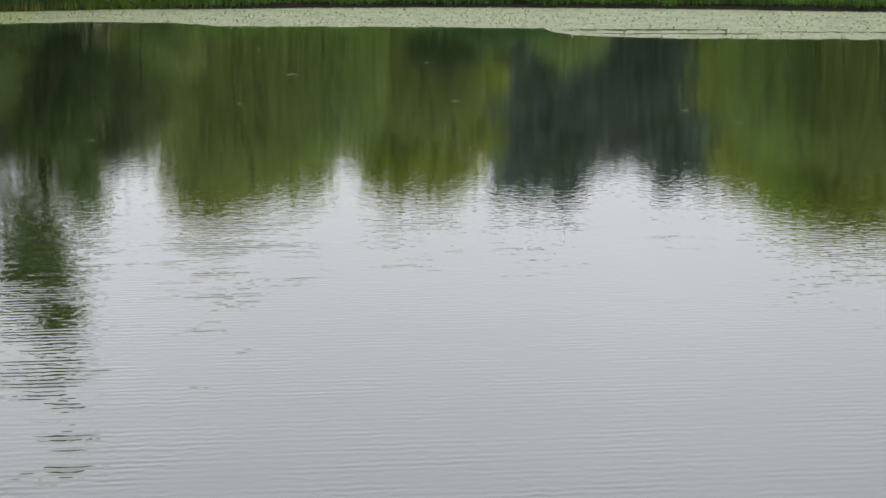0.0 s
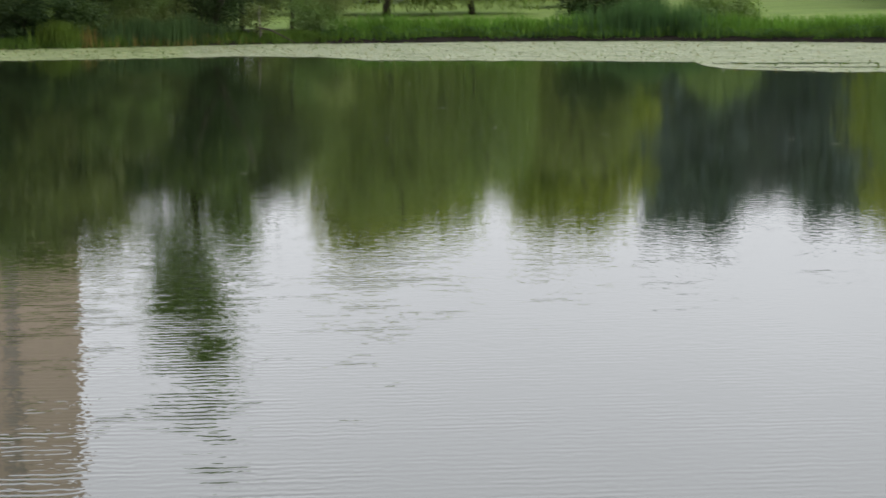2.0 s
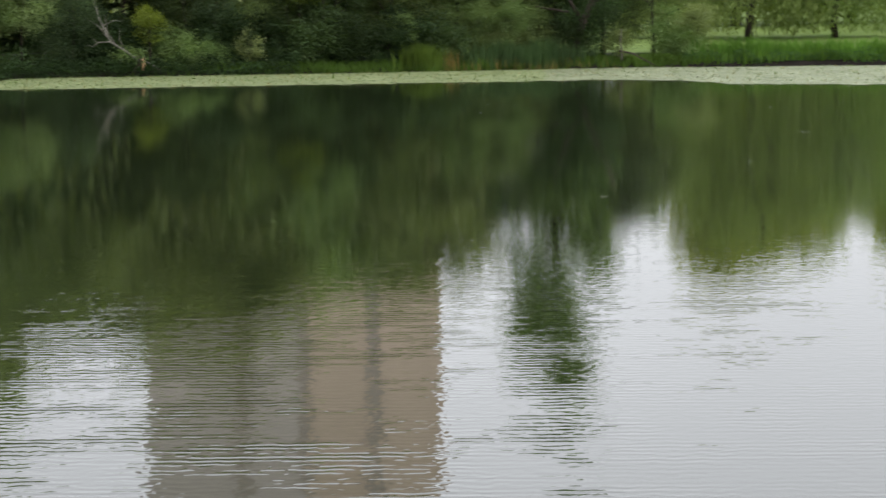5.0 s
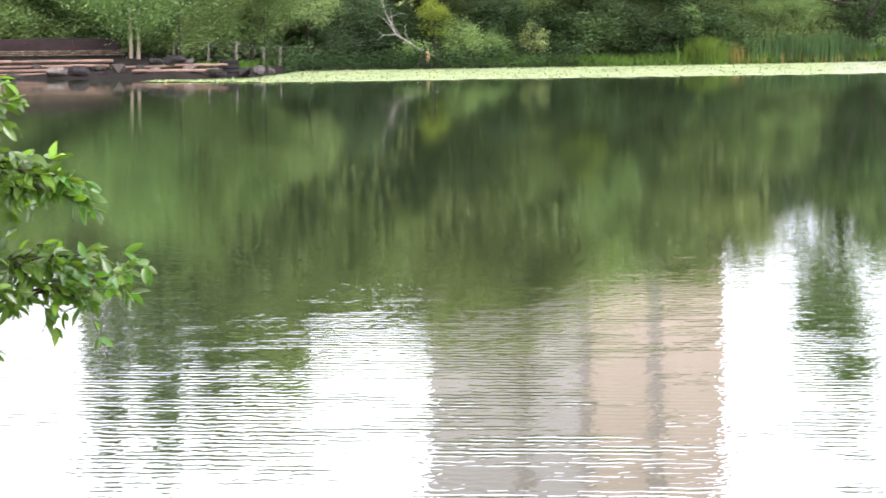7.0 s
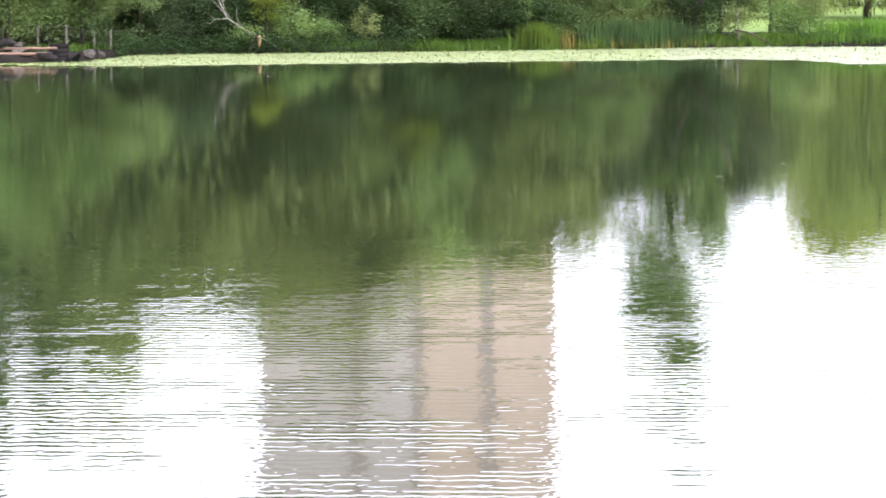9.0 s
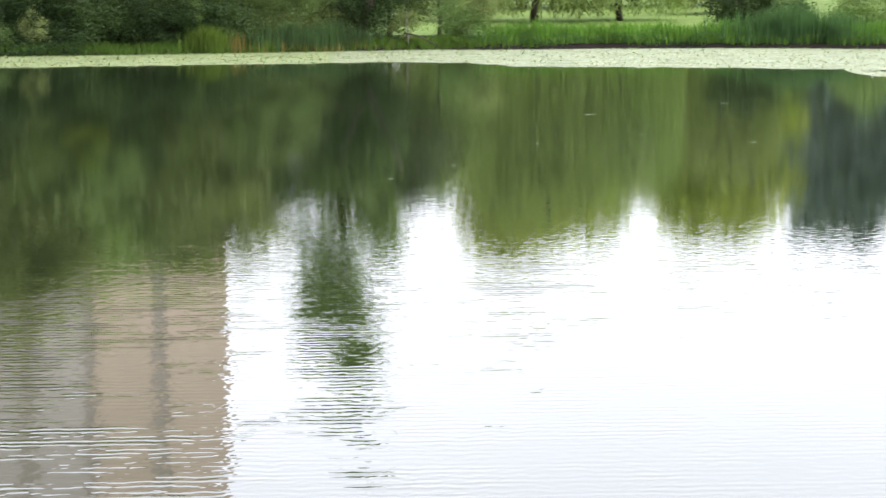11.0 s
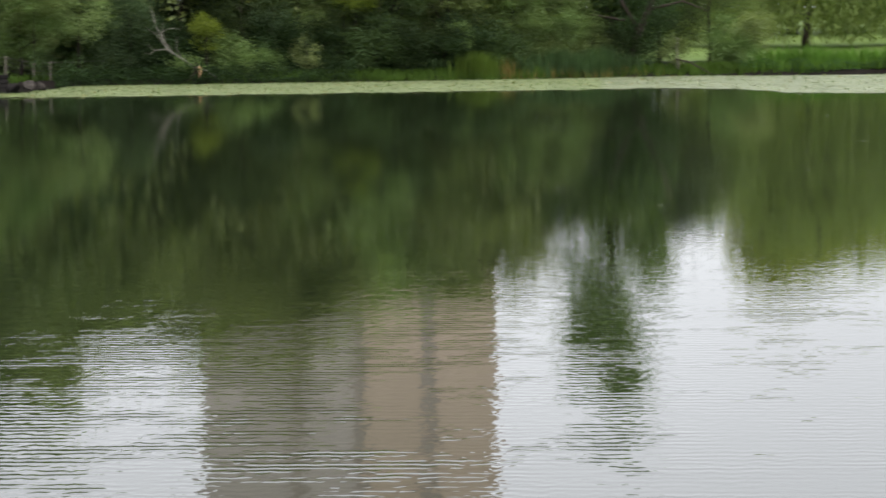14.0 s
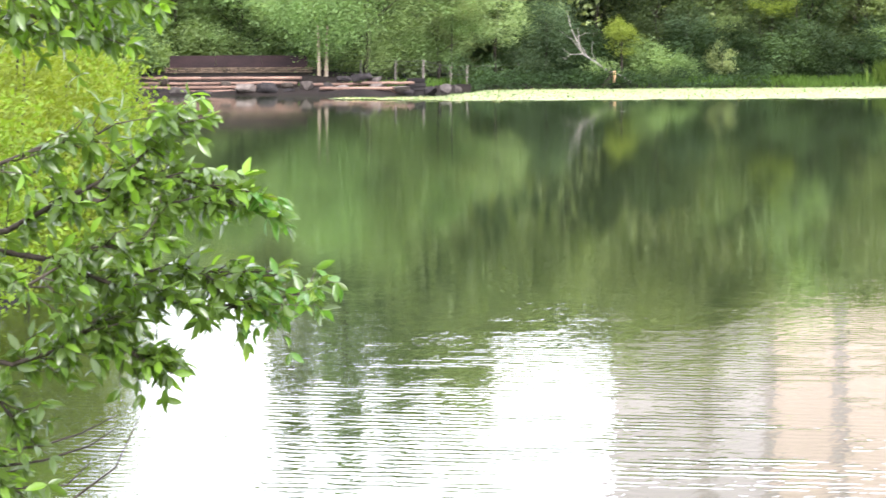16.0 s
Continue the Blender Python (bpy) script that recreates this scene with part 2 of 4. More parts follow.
LEAF = {
    "mid": foliage("mid_green_leaves", (0.032, 0.062, 0.025), (0.085, 0.132, 0.050)),
    # dark green that also holds the shade inside the low woodland
    "dark": foliage("dark_shaded_leaves", (0.014, 0.029, 0.011), (0.046, 0.076, 0.029)),
    # light and pale greens have blue added for haze and sky reflection
    "light": foliage("light_green_leaves", (0.098, 0.158, 0.054), (0.188, 0.256, 0.098)),
    # paler still, painting in the extra light on tall upper crowns
    "pale": foliage("pale_lit_leaves", (0.150, 0.205, 0.078), (0.255, 0.315, 0.138)),
    "teal": foliage("bluish_green_leaves", (0.045, 0.073, 0.036), (0.092, 0.128, 0.064)),
    "lime": foliage("lime_green_leaves", (0.084, 0.130, 0.011), (0.141, 0.191, 0.020)),
    "bright": foliage("bright_young_leaves", (0.130, 0.200, 0.028), (0.210, 0.290, 0.050)),
    # spruce blue-green, lifted paler and bluer to stand in for distance haze
    "blue": foliage("hazed_bluish_needles", (0.078, 0.115, 0.120), (0.145, 0.195, 0.195)),
    "olive": foliage("olive_willow_leaves", (0.175, 0.245, 0.045), (0.310, 0.375, 0.090)),
    "willow": foliage("grey_green_willow_leaves", (0.120, 0.178, 0.055), (0.210, 0.278, 0.098)),
    "grey": foliage("grey_green_leaves", (0.095, 0.138, 0.050), (0.172, 0.224, 0.087)),
    "reed": foliage("reed_green", (0.056, 0.116, 0.018), (0.112, 0.196, 0.030)),
    "reed_blue": foliage("bluish_cattail_green", (0.030, 0.072, 0.024), (0.070, 0.125, 0.046)),
    "grass": foliage("bank_grass_green", (0.042, 0.082, 0.012), (0.080, 0.132, 0.022)),
    "straw": foliage("dry_straw", (0.129, 0.112, 0.031), (0.224, 0.181, 0.056)),
    "near": foliage("glossy_bush_leaves", (0.040, 0.104, 0.014), (0.100, 0.190, 0.028), 0.28, 0.4, 0.25, 0.5),
    "near_tip": foliage("young_bush_leaves", (0.092, 0.184, 0.018), (0.156, 0.258, 0.024), 0.4, 0.4, 0.25, 0.28),
}

# ---- mesh helpers ----
rng = np.random.default_rng(7)


def at(bearing, dist, z=0.0):
    """A place by its bearing to the left of +y and its distance from the viewpoint."""
    a = radians(bearing)
    return Vector((-math.sin(a) * dist, math.cos(a) * dist, z))


def mesh_from(name, verts, faces, mat, smooth=False):
    me = bpy.data.meshes.new(name)
    me.from_pydata(verts if isinstance(verts, list) else verts.tolist(), [], faces if isinstance(faces, list) else faces.tolist())
    for one in mat if isinstance(mat, (list, tuple)) else (mat,):
        me.materials.append(one)
    if smooth:
        me.polygons.foreach_set("use_smooth", [True] * len(me.polygons))
    return me


def part_mesh(name, me, parent, label=""):
    ob = new(name, me)
    ob.parent = parent
    return tagged(ob, label)


def part(name, bm, mat, parent, label="", smooth=False):
    me = bpy.data.meshes.new(name)
    bm.to_mesh(me)
    bm.free()
    me.materials.append(mat)
    if smooth:
        me.polygons.foreach_set("use_smooth", [True] * len(me.polygons))
    return part_mesh(name, me, parent, label)


def tube(points, radii, sides=7, verts=None, faces=None):
    """Rings along a bent line; adds to the lists given."""
    verts = [] if verts is None else verts
    faces = [] if faces is None else faces
    base = len(verts)
    pts = [Vector(p) for p in points]
    for i, p in enumerate(pts):
        d = (pts[min(i + 1, len(pts) - 1)] - pts[max(i - 1, 0)]).normalized()
        side = d.cross(Vector((0.31, 0.95, 0.05)))
        if side.length < 0.1:
            side = d.cross(Vector((1, 0, 0)))
        side.normalize()
        up = side.cross(d)
        for k in range(sides):
            a = 2 * math.pi * k / sides
            verts.append(tuple(p + float(radii[i]) * (math.cos(a) * side + math.sin(a) * up)))
    for i in range(len(pts) - 1):
        for k in range(sides):
            a, b = base + i * sides + k, base + i * sides + (k + 1) % sides
            faces.append((a, b, b + sides, a + sides))
    faces.append(tuple(base + k for k in reversed(range(sides))))
    faces.append(tuple(base + (len(pts) - 1) * sides + k for k in range(sides)))
    return verts, faces


def wander(a, b, steps, sway, r):
    """A line from a to b that bends a little."""
    a, b = np.array(a, float), np.array(b, float)
    off = np.cumsum(r.normal(0, sway, (steps + 1, 3)), 0)
    s = np.linspace(0, 1, steps + 1)[:, None]
    off -= off[0] + (off[-1] - off[0]) * s
    return a + (b - a) * s + off


def leaves_at(centres, size, r, up=0.4, aspect=0.55, droop=0.0):
    """Small four-cornered leaves, folded along the rib, one at each centre."""
    n = len(centres)
    size = np.asarray(size) * r.uniform(0.7, 1.3, n)
    nrm = r.normal(0, 1, (n, 3))
    nrm[:, 2] = np.abs(nrm[:, 2]) + up
    nrm /= np.linalg.norm(nrm, axis=1)[:, None]
    d = r.normal(0, 1, (n, 3))
    d[:, 2] -= droop
    d -= nrm * np.sum(d * nrm, 1)[:, None]
    d /= np.linalg.norm(d, axis=1)[:, None] + 1e-9
    w = np.cross(nrm, d)
    half, wide = (d * size[:, None] / 2), (w * size[:, None] * aspect / 2)
    lift = nrm * size[:, None] * 0.1
    v = np.stack([centres - half, centres + wide + lift, centres + half, centres - wide + lift], 1).reshape(-1, 3)
    i = np.arange(n)[:, None] * 4
    f = np.concatenate([i + np.array([0, 1, 2]), i + np.array([0, 2, 3])])
    return v, f


def crown_points(n, height, base, radius, r, clumps=60, spread=0.16, taper=0.5):
    """Points of a crown: clumps on and in an uneven egg, with gaps."""
    c = r.normal(0, 1, (clumps, 3))
    c /= np.linalg.norm(c, axis=1)[:, None]
    c *= r.uniform(0.55, 1.0, clumps)[:, None]
    z = (c[:, 2] + 1) / 2
    wide = radius * (1 - taper * np.clip(z - 0.35, 0, 1) * 1.3) * r.uniform(0.8, 1.15, clumps)
    centre = np.stack([c[:, 0] * wide, c[:, 1] * wide, base + z * (height - base)], 1)
    pick = r.integers(0, clumps, n)
    p = centre[pick] + r.normal(0, 1, (n, 3)) * np.array([radius, radius, radius * 0.75]) * spread
    p[:, 2] = np.clip(p[:, 2], 0.15, None)
    return p, centre


def tree(name, height, base, radius, leaf, seed, n=4200, size=0.30, label="", bark=None, clumps=60, spread=0.16, taper=0.5, trunk_r=None, lean=0.0, limbs=9, droop=0.0, fine_below=0.0):
    r = np.random.default_rng(seed)
    thing = new(name)
    tagged(thing, label, "tree" if height > 5 else "shrub")
    p, centre = crown_points(n, height, base, radius, r, clumps, spread, taper)
    p[:, 0] += lean * p[:, 2]
    centre[:, 0] += lean * centre[:, 2]
    # the low boughs carry smaller, closer leaves
    low = p[:, 2] < fine_below
    twice = np.repeat(p[low], 3, 0)
    twice = twice + r.normal(0, 0.2, twice.shape)
    sizes = np.concatenate([np.full(int((~low).sum()), size), np.full(len(twice), size * 0.48)])
    v, f = leaves_at(np.concatenate([p[~low], twice]), sizes, r, 0.8, 0.6, droop)
    tr = trunk_r or height * 0.016
    top = height * 0.86
    line = wander((0, 0, -0.3), (lean * top, 0, top), 8, height * 0.012, r)
    tv, tf = tube(line, np.linspace(tr, tr * 0.15, 9), 8)
    order = r.permutation(clumps)[:limbs]
    for k in order:
        s = np.clip((centre[k, 2] - base) / max(height - base, 0.1) * 0.6 + 0.15, 0.12, 0.85)
        j = int(s * 8)
        tube(wander(line[j], centre[k], 4, radius * 0.05, r), np.linspace(tr * (1 - s) * 0.6 + 0.01, 0.015, 5), 5, tv, tf)
    part_mesh("trunk", mesh_from("trunk", tv, tf, bark or M_BARK, True), thing)
    part_mesh("crown", mesh_from("crown", v, f, LEAF[leaf]), thing)
    return thing


def put(thing, bearing, dist, z, scale=1.0, turn=0.0, tall=1.0):
    return at(bearing, dist, z), Matrix.Translation(at(bearing, dist, z)) @ Matrix.Rotation(radians(turn), 4, "Z") @ Matrix.Diagonal((scale, scale, scale * tall, 1))


# ---- ground, one sheet with the lake's hollow in it ----
SHORE = [(-77.5, 161.5), (-69.4, 165.0), (-64.8, 167.0), (-61.6, 180), (-54.2, 184.5), (-43, 191.5), (-32.3, 199), (-17, 210), (0, 214), (17, 208), (31, 198), (60, 185),
         (95, 160), (110, 110), (95, 50), (60, 15), (20, 9), (-4, 8.5), (-13, 12), (-19, 28), (-24.5, 45), (-37, 70), (-52, 103), (-68, 135), (-77, 152)]


def shore_line():
    pts = np.array(SHORE, float)
    n = len(pts)
    outp = []
    for i in range(n):
        a, b, c, d = pts[i - 1], pts[i], pts[(i + 1) % n], pts[(i + 2) % n]
        for s in np.linspace(0, 1, 6, endpoint=False):
            outp.append(0.5 * (2 * b + (c - a) * s + (2 * a - 5 * b + 4 * c - d) * s * s + (3 * b - a - 3 * c + d) * s ** 3))
    return np.array(outp)


LINE = shore_line()


def shore_distance(p):
    """Metres from the shore: plus on land, minus in the lake."""
    a, b = LINE, np.roll(LINE, -1, 0)
    best = np.full(len(p), 1e9)
    inside = np.zeros(len(p), bool)
    for u, v in zip(a, b):
        e = v - u
        w = p - u
        s = np.clip((w @ e) / (e @ e), 0, 1)
        best = np.minimum(best, np.hypot(*(w - s[:, None] * e).T))
        cross = (u[1] > p[:, 1]) != (v[1] > p[:, 1])
        inside ^= cross & (p[:, 0] < e[0] * (p[:, 1] - u[1]) / (e[1] if abs(e[1]) > 1e-9 else 1e-9) + u[0])
    return np.where(inside, -best, best)


def ground_height(x, y):
    p = np.stack([np.atleast_1d(x), np.atleast_1d(y)], 1).astype(float)
    d = shore_distance(p)
    s = np.clip(d / 9.0, 0, 1)
    near = 3.4 * s * s * (3 - 2 * s) + np.clip(d - 9, 0, 200) * 0.01
    far = 0.35 * np.clip(d / 0.6, 0, 1) + np.clip(d, 0, 320) * 0.0135
    k = np.clip((p[:, 1] - 20) / 50, 0, 1)
    land = near * (1 - k) + far * k
    return np.where(d > 0, land, np.clip(d * 0.35, -1.6, 0))


def z_at(bearing, dist):
    p = at(bearing, dist)
    return float(ground_height(p.x, p.y)[0])


rings = np.concatenate([np.linspace(0, 60, 41), np.linspace(63, 150, 30), np.linspace(152, 240, 89), np.geomspace(246, 4500, 40)])
spokes = np.concatenate([np.linspace(-14, 36, 201), np.linspace(38, 344, 104)])
rr, aa = np.meshgrid(rings, np.radians(spokes), indexing="ij")
gx, gy = (-np.sin(aa) * rr).ravel(), (np.cos(aa) * rr).ravel()
gz = ground_height(gx, gy)
gz = gz + np.where(gz > 0.2, 0.05 * np.sin(gx * 1.3) * np.cos(gy * 0.9), 0)
nr, ns = rr.shape
quad = [(i * ns + j, i * ns + (j + 1) % ns, (i + 1) * ns + (j + 1) % ns, (i + 1) * ns + j) for i in range(nr - 1) for j in range(ns)]
ground_me = mesh_from("ground", np.stack([gx, gy, gz], 1), quad, (M_GRASS, M_SOIL), True)
mid_d = shore_distance(np.array([(gx[list(q)].mean(), gy[list(q)].mean()) for q in quad]))
mid_x = np.array([gx[q[0]] for q in quad])
mid_y = np.array([gy[q[0]] for q in quad])
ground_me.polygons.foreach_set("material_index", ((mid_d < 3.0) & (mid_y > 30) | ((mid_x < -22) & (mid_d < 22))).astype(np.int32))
tagged(new("ground", ground_me), "green lawn and bare soil banks, darkened for shade, round the lake", "ground", kind="structure")

water_me = mesh_from("water", [(-140, 2, 0), (150, 2, 0), (150, 260, 0), (-140, 260, 0)], [(0, 1, 2, 3)], M_WATER)
tagged(new("water", water_me), "calm grey lake water with fine ripples mirroring the trees", "water", kind="structure")

# ---- apartment tower behind the trees ----


def box(bm, x0, x1, y0, y1, z0, z1):
    vs = [bm.verts.new(p) for p in ((x0, y0, z0), (x1, y0, z0), (x1, y1, z0), (x0, y1, z0), (x0, y0, z1), (x1, y0, z1), (x1, y1, z1), (x0, y1, z1))]
    for q in ((3, 2, 1, 0), (4, 5, 6, 7), (0, 1, 5, 4), (1, 2, 6, 5), (2, 3, 7, 6), (3, 0, 4, 7)):
        bm.faces.new([vs[k] for k in q])
    return bm


tower = new("apartment_tower")
tagged(tower, "tall beige apartment tower with brown vertical bands behind trees", "building")
TOWER_TALL = 58.0
tower.matrix_world = Matrix.Translation(at(13.58, 324, 3.0)) @ Matrix.Rotation(radians(13.58), 4, "Z")
bays = [(-17.1, -6.8, M_PINK), (-5.4, 0.5, M_PINK), (1.9, 8.4, M_TAN), (10.0, 17.1, M_TAN)]
part("core", box(bmesh.new(), -17.05, 17.05, 0.6, 16, 0, TOWER_TALL - 1), M_BAND, tower)
for x0, x1, m in bays:
    part("wall", box(bmesh.new(), x0, x1, 0, 0.59, 0, TOWER_TALL), m, tower)
pane_me = part("window", box(bmesh.new(), -0.55, 0.55, 0.52, 0.598, 0.9, 2.2), M_GLASS, tower).data
first = True
for x in (-6.1, 1.2, 9.2):
    for floor in range(20):
        if first:
            ob = tower.children[-1]
            first = False
        else:
            ob = new("window", pane_me)
            ob.parent = tower
        ob.matrix_local = Matrix.Translation((x, 0, floor * 2.85 + 0.3))
part("roof", box(bmesh.new(), -17.4, 17.4, 0.62, 16.4, TOWER_TALL - 0.99, TOWER_TALL + 0.4), M_BAND, tower)

# ---- trees ----
KINDS = {
    "mid": tree("broadleaf_tree", 14, 0.3, 4.4, "mid", 11, 15000, 0.29, "mid-green broadleaf tree with a full crown by the lake", clumps=90, fine_below=6.0),
    "dark": tree("broadleaf_tree", 14, 0.2, 4.6, "dark", 12, 15000, 0.29, "dark green broadleaf tree in dense shore woodland", clumps=90, fine_below=6.0),
    "light": tree("broadleaf_tree", 13, 0.4, 4.2, "light", 13, 15000, 0.28, "light green broadleaf tree on the far shore", clumps=80, fine_below=6.0),
    "pale": tree("broadleaf_tree", 13, 0.4, 4.2, "pale", 18, 11000, 0.36, "broadleaf tree rising over the shore woodland, paled for light up high", clumps=80),
    "tall": tree("slender_tree", 20, 2.5, 3.5, "light", 14, 12000, 0.42, "tall slender green tree above the shore woodland", clumps=70, spread=0.2, taper=0.2),
    "olive": tree("broadleaf_tree", 16, 0.8, 6.0, "olive", 15, 9000, 0.6, "olive green broadleaf tree behind the lawn", trunk_r=0.4, clumps=90),
    "blue": tree("conifer_tree", 20, 0.3, 5.2, "blue", 16, 11000, 0.85, "bluish conifer far behind the lawn, paled with distance haze", taper=0.7, clumps=110),
    "far": tree("distant_tree", 14, 0.2, 5.5, "dark", 17, 3000, 0.9, "dark green tree in the distant treeline", limbs=4),
    "shrub": tree("shrub", 3.2, 0.1, 2.2, "mid", 21, 7500, 0.165, "mid-green leafy shrub on the lake bank", limbs=6, taper=0.2),
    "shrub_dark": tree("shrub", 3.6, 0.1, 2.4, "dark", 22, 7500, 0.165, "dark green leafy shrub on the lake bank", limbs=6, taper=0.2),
    "shrub_light": tree("shrub", 2.8, 0.1, 2.0, "light", 23, 7500, 0.155, "light green leafy shrub on the lake bank", limbs=6, taper=0.2),
    "shrub_lime": tree("shrub", 4.6, 0.1, 2.6, "lime", 24, 9000, 0.12, "yellow-green leafy bush on the lake bank", limbs=8, taper=0.25, clumps=80),
    "shrub_grey": tree("shrub", 2.0, 0.1, 1.2, "grey", 25, 3500, 0.1, "pale grey-green rounded shrub at the waterline", limbs=5, taper=0.2),
}
used = set()


def plant(kind, bearing, dist, scale=1.0, turn=None, tall=1.0, z=None):
    turn = float(rng.uniform(0, 360)) if turn is None else turn
    place, m = put(None, bearing, dist, (z_at(bearing, dist) if z is None else z) - 0.05, scale, turn, tall)
    if kind not in used:
        used.add(kind)
        KINDS[kind].matrix_world = m
        return KINDS[kind]
    first = KINDS[kind]
    keep = first.matrix_basis.copy()
    first.matrix_basis = Matrix.Identity(4)
    c = copy_thing(first, m)
    first.matrix_basis = keep
    return c


def far_shore():
    """Distances of the far shore along bearings half a degree apart."""
    table = []
    ds = np.arange(120, 260, 0.5)
    for b in np.arange(-20, 40, 0.5):
        a = radians(b)
        sd = shore_distance(np.stack([-math.sin(a) * ds, math.cos(a) * ds], 1))
        k = np.nonzero((sd[:-1] < 0) & (sd[1:] >= 0))[0]
        table.append(float(ds[k[-1]]) if len(k) else 165.0)
    return table


FAR = far_shore()


def shore_at(bearing):
    return float(np.interp(bearing, np.arange(-20, 40, 0.5), FAR))


# woodland along the left half of the far shore: bearing, metres behind the shore, height, kind
WOOD = [(31, 20, 18, "light"), (29.3, 26, 17, "mid"), (27.8, 24, 18, "light"), (26.2, 26, 17, "mid"), (24.8, 28, 18, "light"), (23.5, 22, 18, "light"), (22.4, 26, 20, "light"), (21.4, 18, 19, "mid"),
        (20.4, 17, 26, "light"), (20.0, 15, 24.5, "light"), (18.7, 14, 22.5, "mid"), (17.6, 12, 21.5, "light"), (15.9, 15, 24, "light"), (15.1, 12, 23.5, "light"), (14.6, 15, 21.5, "light"), (13.6, 12, 19, "light"),
        (12.6, 13, 19, "light"), (11.7, 11, 19, "light"), (10.9, 10, 18.5, "light"), (10.0, 12, 14.5, "mid"), (9.1, 14, 13.4, "mid"), (7.2, 14, 14.3, "mid"), (21.6, 10, 13, "light"), (19.0, 8, 11, "mid"), (14.6, 7, 11, "light"), (12.6, 6, 10, "mid"),
        (16.9, 7, 10, "dark"), (10.2, 6, 9, "light"), (18.0, 7, 9, "dark"), (15.7, 6, 10, "mid"), (13.6, 6, 9, "mid"), (11.5, 6, 10, "light"), (9.2, 6, 8.5, "light"), (20.2, 9, 10, "light"), (22.9, 14, 12, "light"), (24.2, 14, 11, "light"), (25.5, 16, 12, "light"), (27, 15, 12, "mid"), (28.5, 15, 12, "light"), (6.2, 20, 12.5, "light"), (8.5, 10, 11, "mid"), (7.7, 9, 11, "mid"), (17.2, 20, 20.5, "mid")]
for b, behind, h, kind in WOOD:
    # tall light trees take the leaves lightened for their better-lit crowns
    if h >= 17 and kind == "light":
        kind = "pale"
    plant(kind, b, shore_at(b) + behind, h / {"light": 13, "pale": 13}.get(kind, 14))
for b, s, stretch in [(8.18, 1.2, 1.1), (23.2, 0.55, 2.5), (22.15, 0.6, 2.35), (21.0, 0.7, 1.9), (19.5, 0.6, 2.1)]:
    plant("tall", b, shore_at(b) + (9 if b < 10 else 17), s, None, stretch)
for b, d, h, kind in [(4.5, 325, 28, "olive"), (3.7, 330, 26, "olive"), (2.9, 335, 22, "olive"), (2.2, 340, 20, "olive"), (1.3, 340, 24, "olive"), (0.3, 340, 27, "olive"), (-6.8, 335, 25, "olive"), (-7.1, 330, 27, "olive"), (-7.8, 310, 28, "olive"), (-8.8, 300, 27, "olive"), (-9.8, 300, 27, "olive"), (-10.9, 300, 26, "olive"),
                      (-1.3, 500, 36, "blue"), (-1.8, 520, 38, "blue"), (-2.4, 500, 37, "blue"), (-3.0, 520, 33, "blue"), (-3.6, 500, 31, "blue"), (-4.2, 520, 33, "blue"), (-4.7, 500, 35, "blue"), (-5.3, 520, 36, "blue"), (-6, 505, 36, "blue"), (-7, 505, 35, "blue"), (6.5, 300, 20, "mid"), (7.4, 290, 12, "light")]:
    plant(kind, b, d, h / {"olive": 16, "blue": 20}.get(kind, 14))
for b in np.arange(-14, 34, 1.7):
    plant("far", float(b), 535 + 40 * float(rng.uniform()), 1.3)

# shrubs at the water's edge
for b in np.arange(8.0, 18.3, 0.62):
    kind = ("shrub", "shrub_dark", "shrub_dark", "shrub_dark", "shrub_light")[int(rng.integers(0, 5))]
    plant(kind, float(b + rng.uniform(-0.2, 0.2)), shore_at(b) + 2.6 + float(rng.uniform(0, 2)), float(rng.uniform(0.75, 1.25)))
for b in np.arange(18.6, 34.0, 0.8):
    plant(("shrub", "shrub_light", "shrub_light")[int(rng.integers(0, 3))], float(b), shore_at(b) + 13 + float(rng.uniform(0, 4)), float(rng.uniform(1.1, 1.8)))
for b, d, s, tall in [(27.75, 57, 0.76, 1.5), (28.6, 54, 0.9, 1.4), (27.3, 74, 0.8, 1.4), (29.6, 49, 1.0, 1.2), (28.4, 68, 0.95, 1.3), (28.6, 82, 1.0, 1.2), (28.2, 100, 1.0, 1.1), (28.0, 125, 0.9, 1.0), (31, 42, 1.0, 1.0)]:
    plant("shrub_lime", b, d, s, None, tall)
for b, behind, s, kind in [(15.68, 1.2, 0.75, "shrub_grey"), (24.85, 20, 0.42, "shrub_lime"), (24.1, 20, 0.4, "shrub_lime"), (23.65, 20.5, 0.38, "shrub_lime"), (0.0, 9, 1.45, "shrub_dark"), (-0.8, 10, 1.25, "shrub"), (-2.5, 9, 1.6, "shrub_light"), (5.6, 4, 1.0, "shrub_light")]:
    plant(kind, b, shore_at(b) + behind, s)

# ---- floating leaves along the far shore ----
MAT_NEAR = [(-16, 143), (-9, 143), (-4.8, 143.5), (-3.2, 147), (-2.6, 149), (-2.2, 154), (-2.05, 160), (-0.2, 162.5), (1.4, 163.5), (4.6, 165.5), (5.0, 170), (5.6, 173), (7.1, 176), (9, 173), (11.9, 170.6), (16.4, 167), (20, 165.6), (22.5, 170.5)]
MAT_FAR = [(-16, 192), (-9, 197), (20.3, 172), (21.3, 171), (22.5, 170.8)]


def mat_near(b):
    e = float(np.interp(b, *zip(*MAT_NEAR)))
    return e + 1.6 * noise.noise(Vector((b * 2.2, 0, 3))) + 0.9 * noise.noise(Vector((b * 9, 5, 1)))


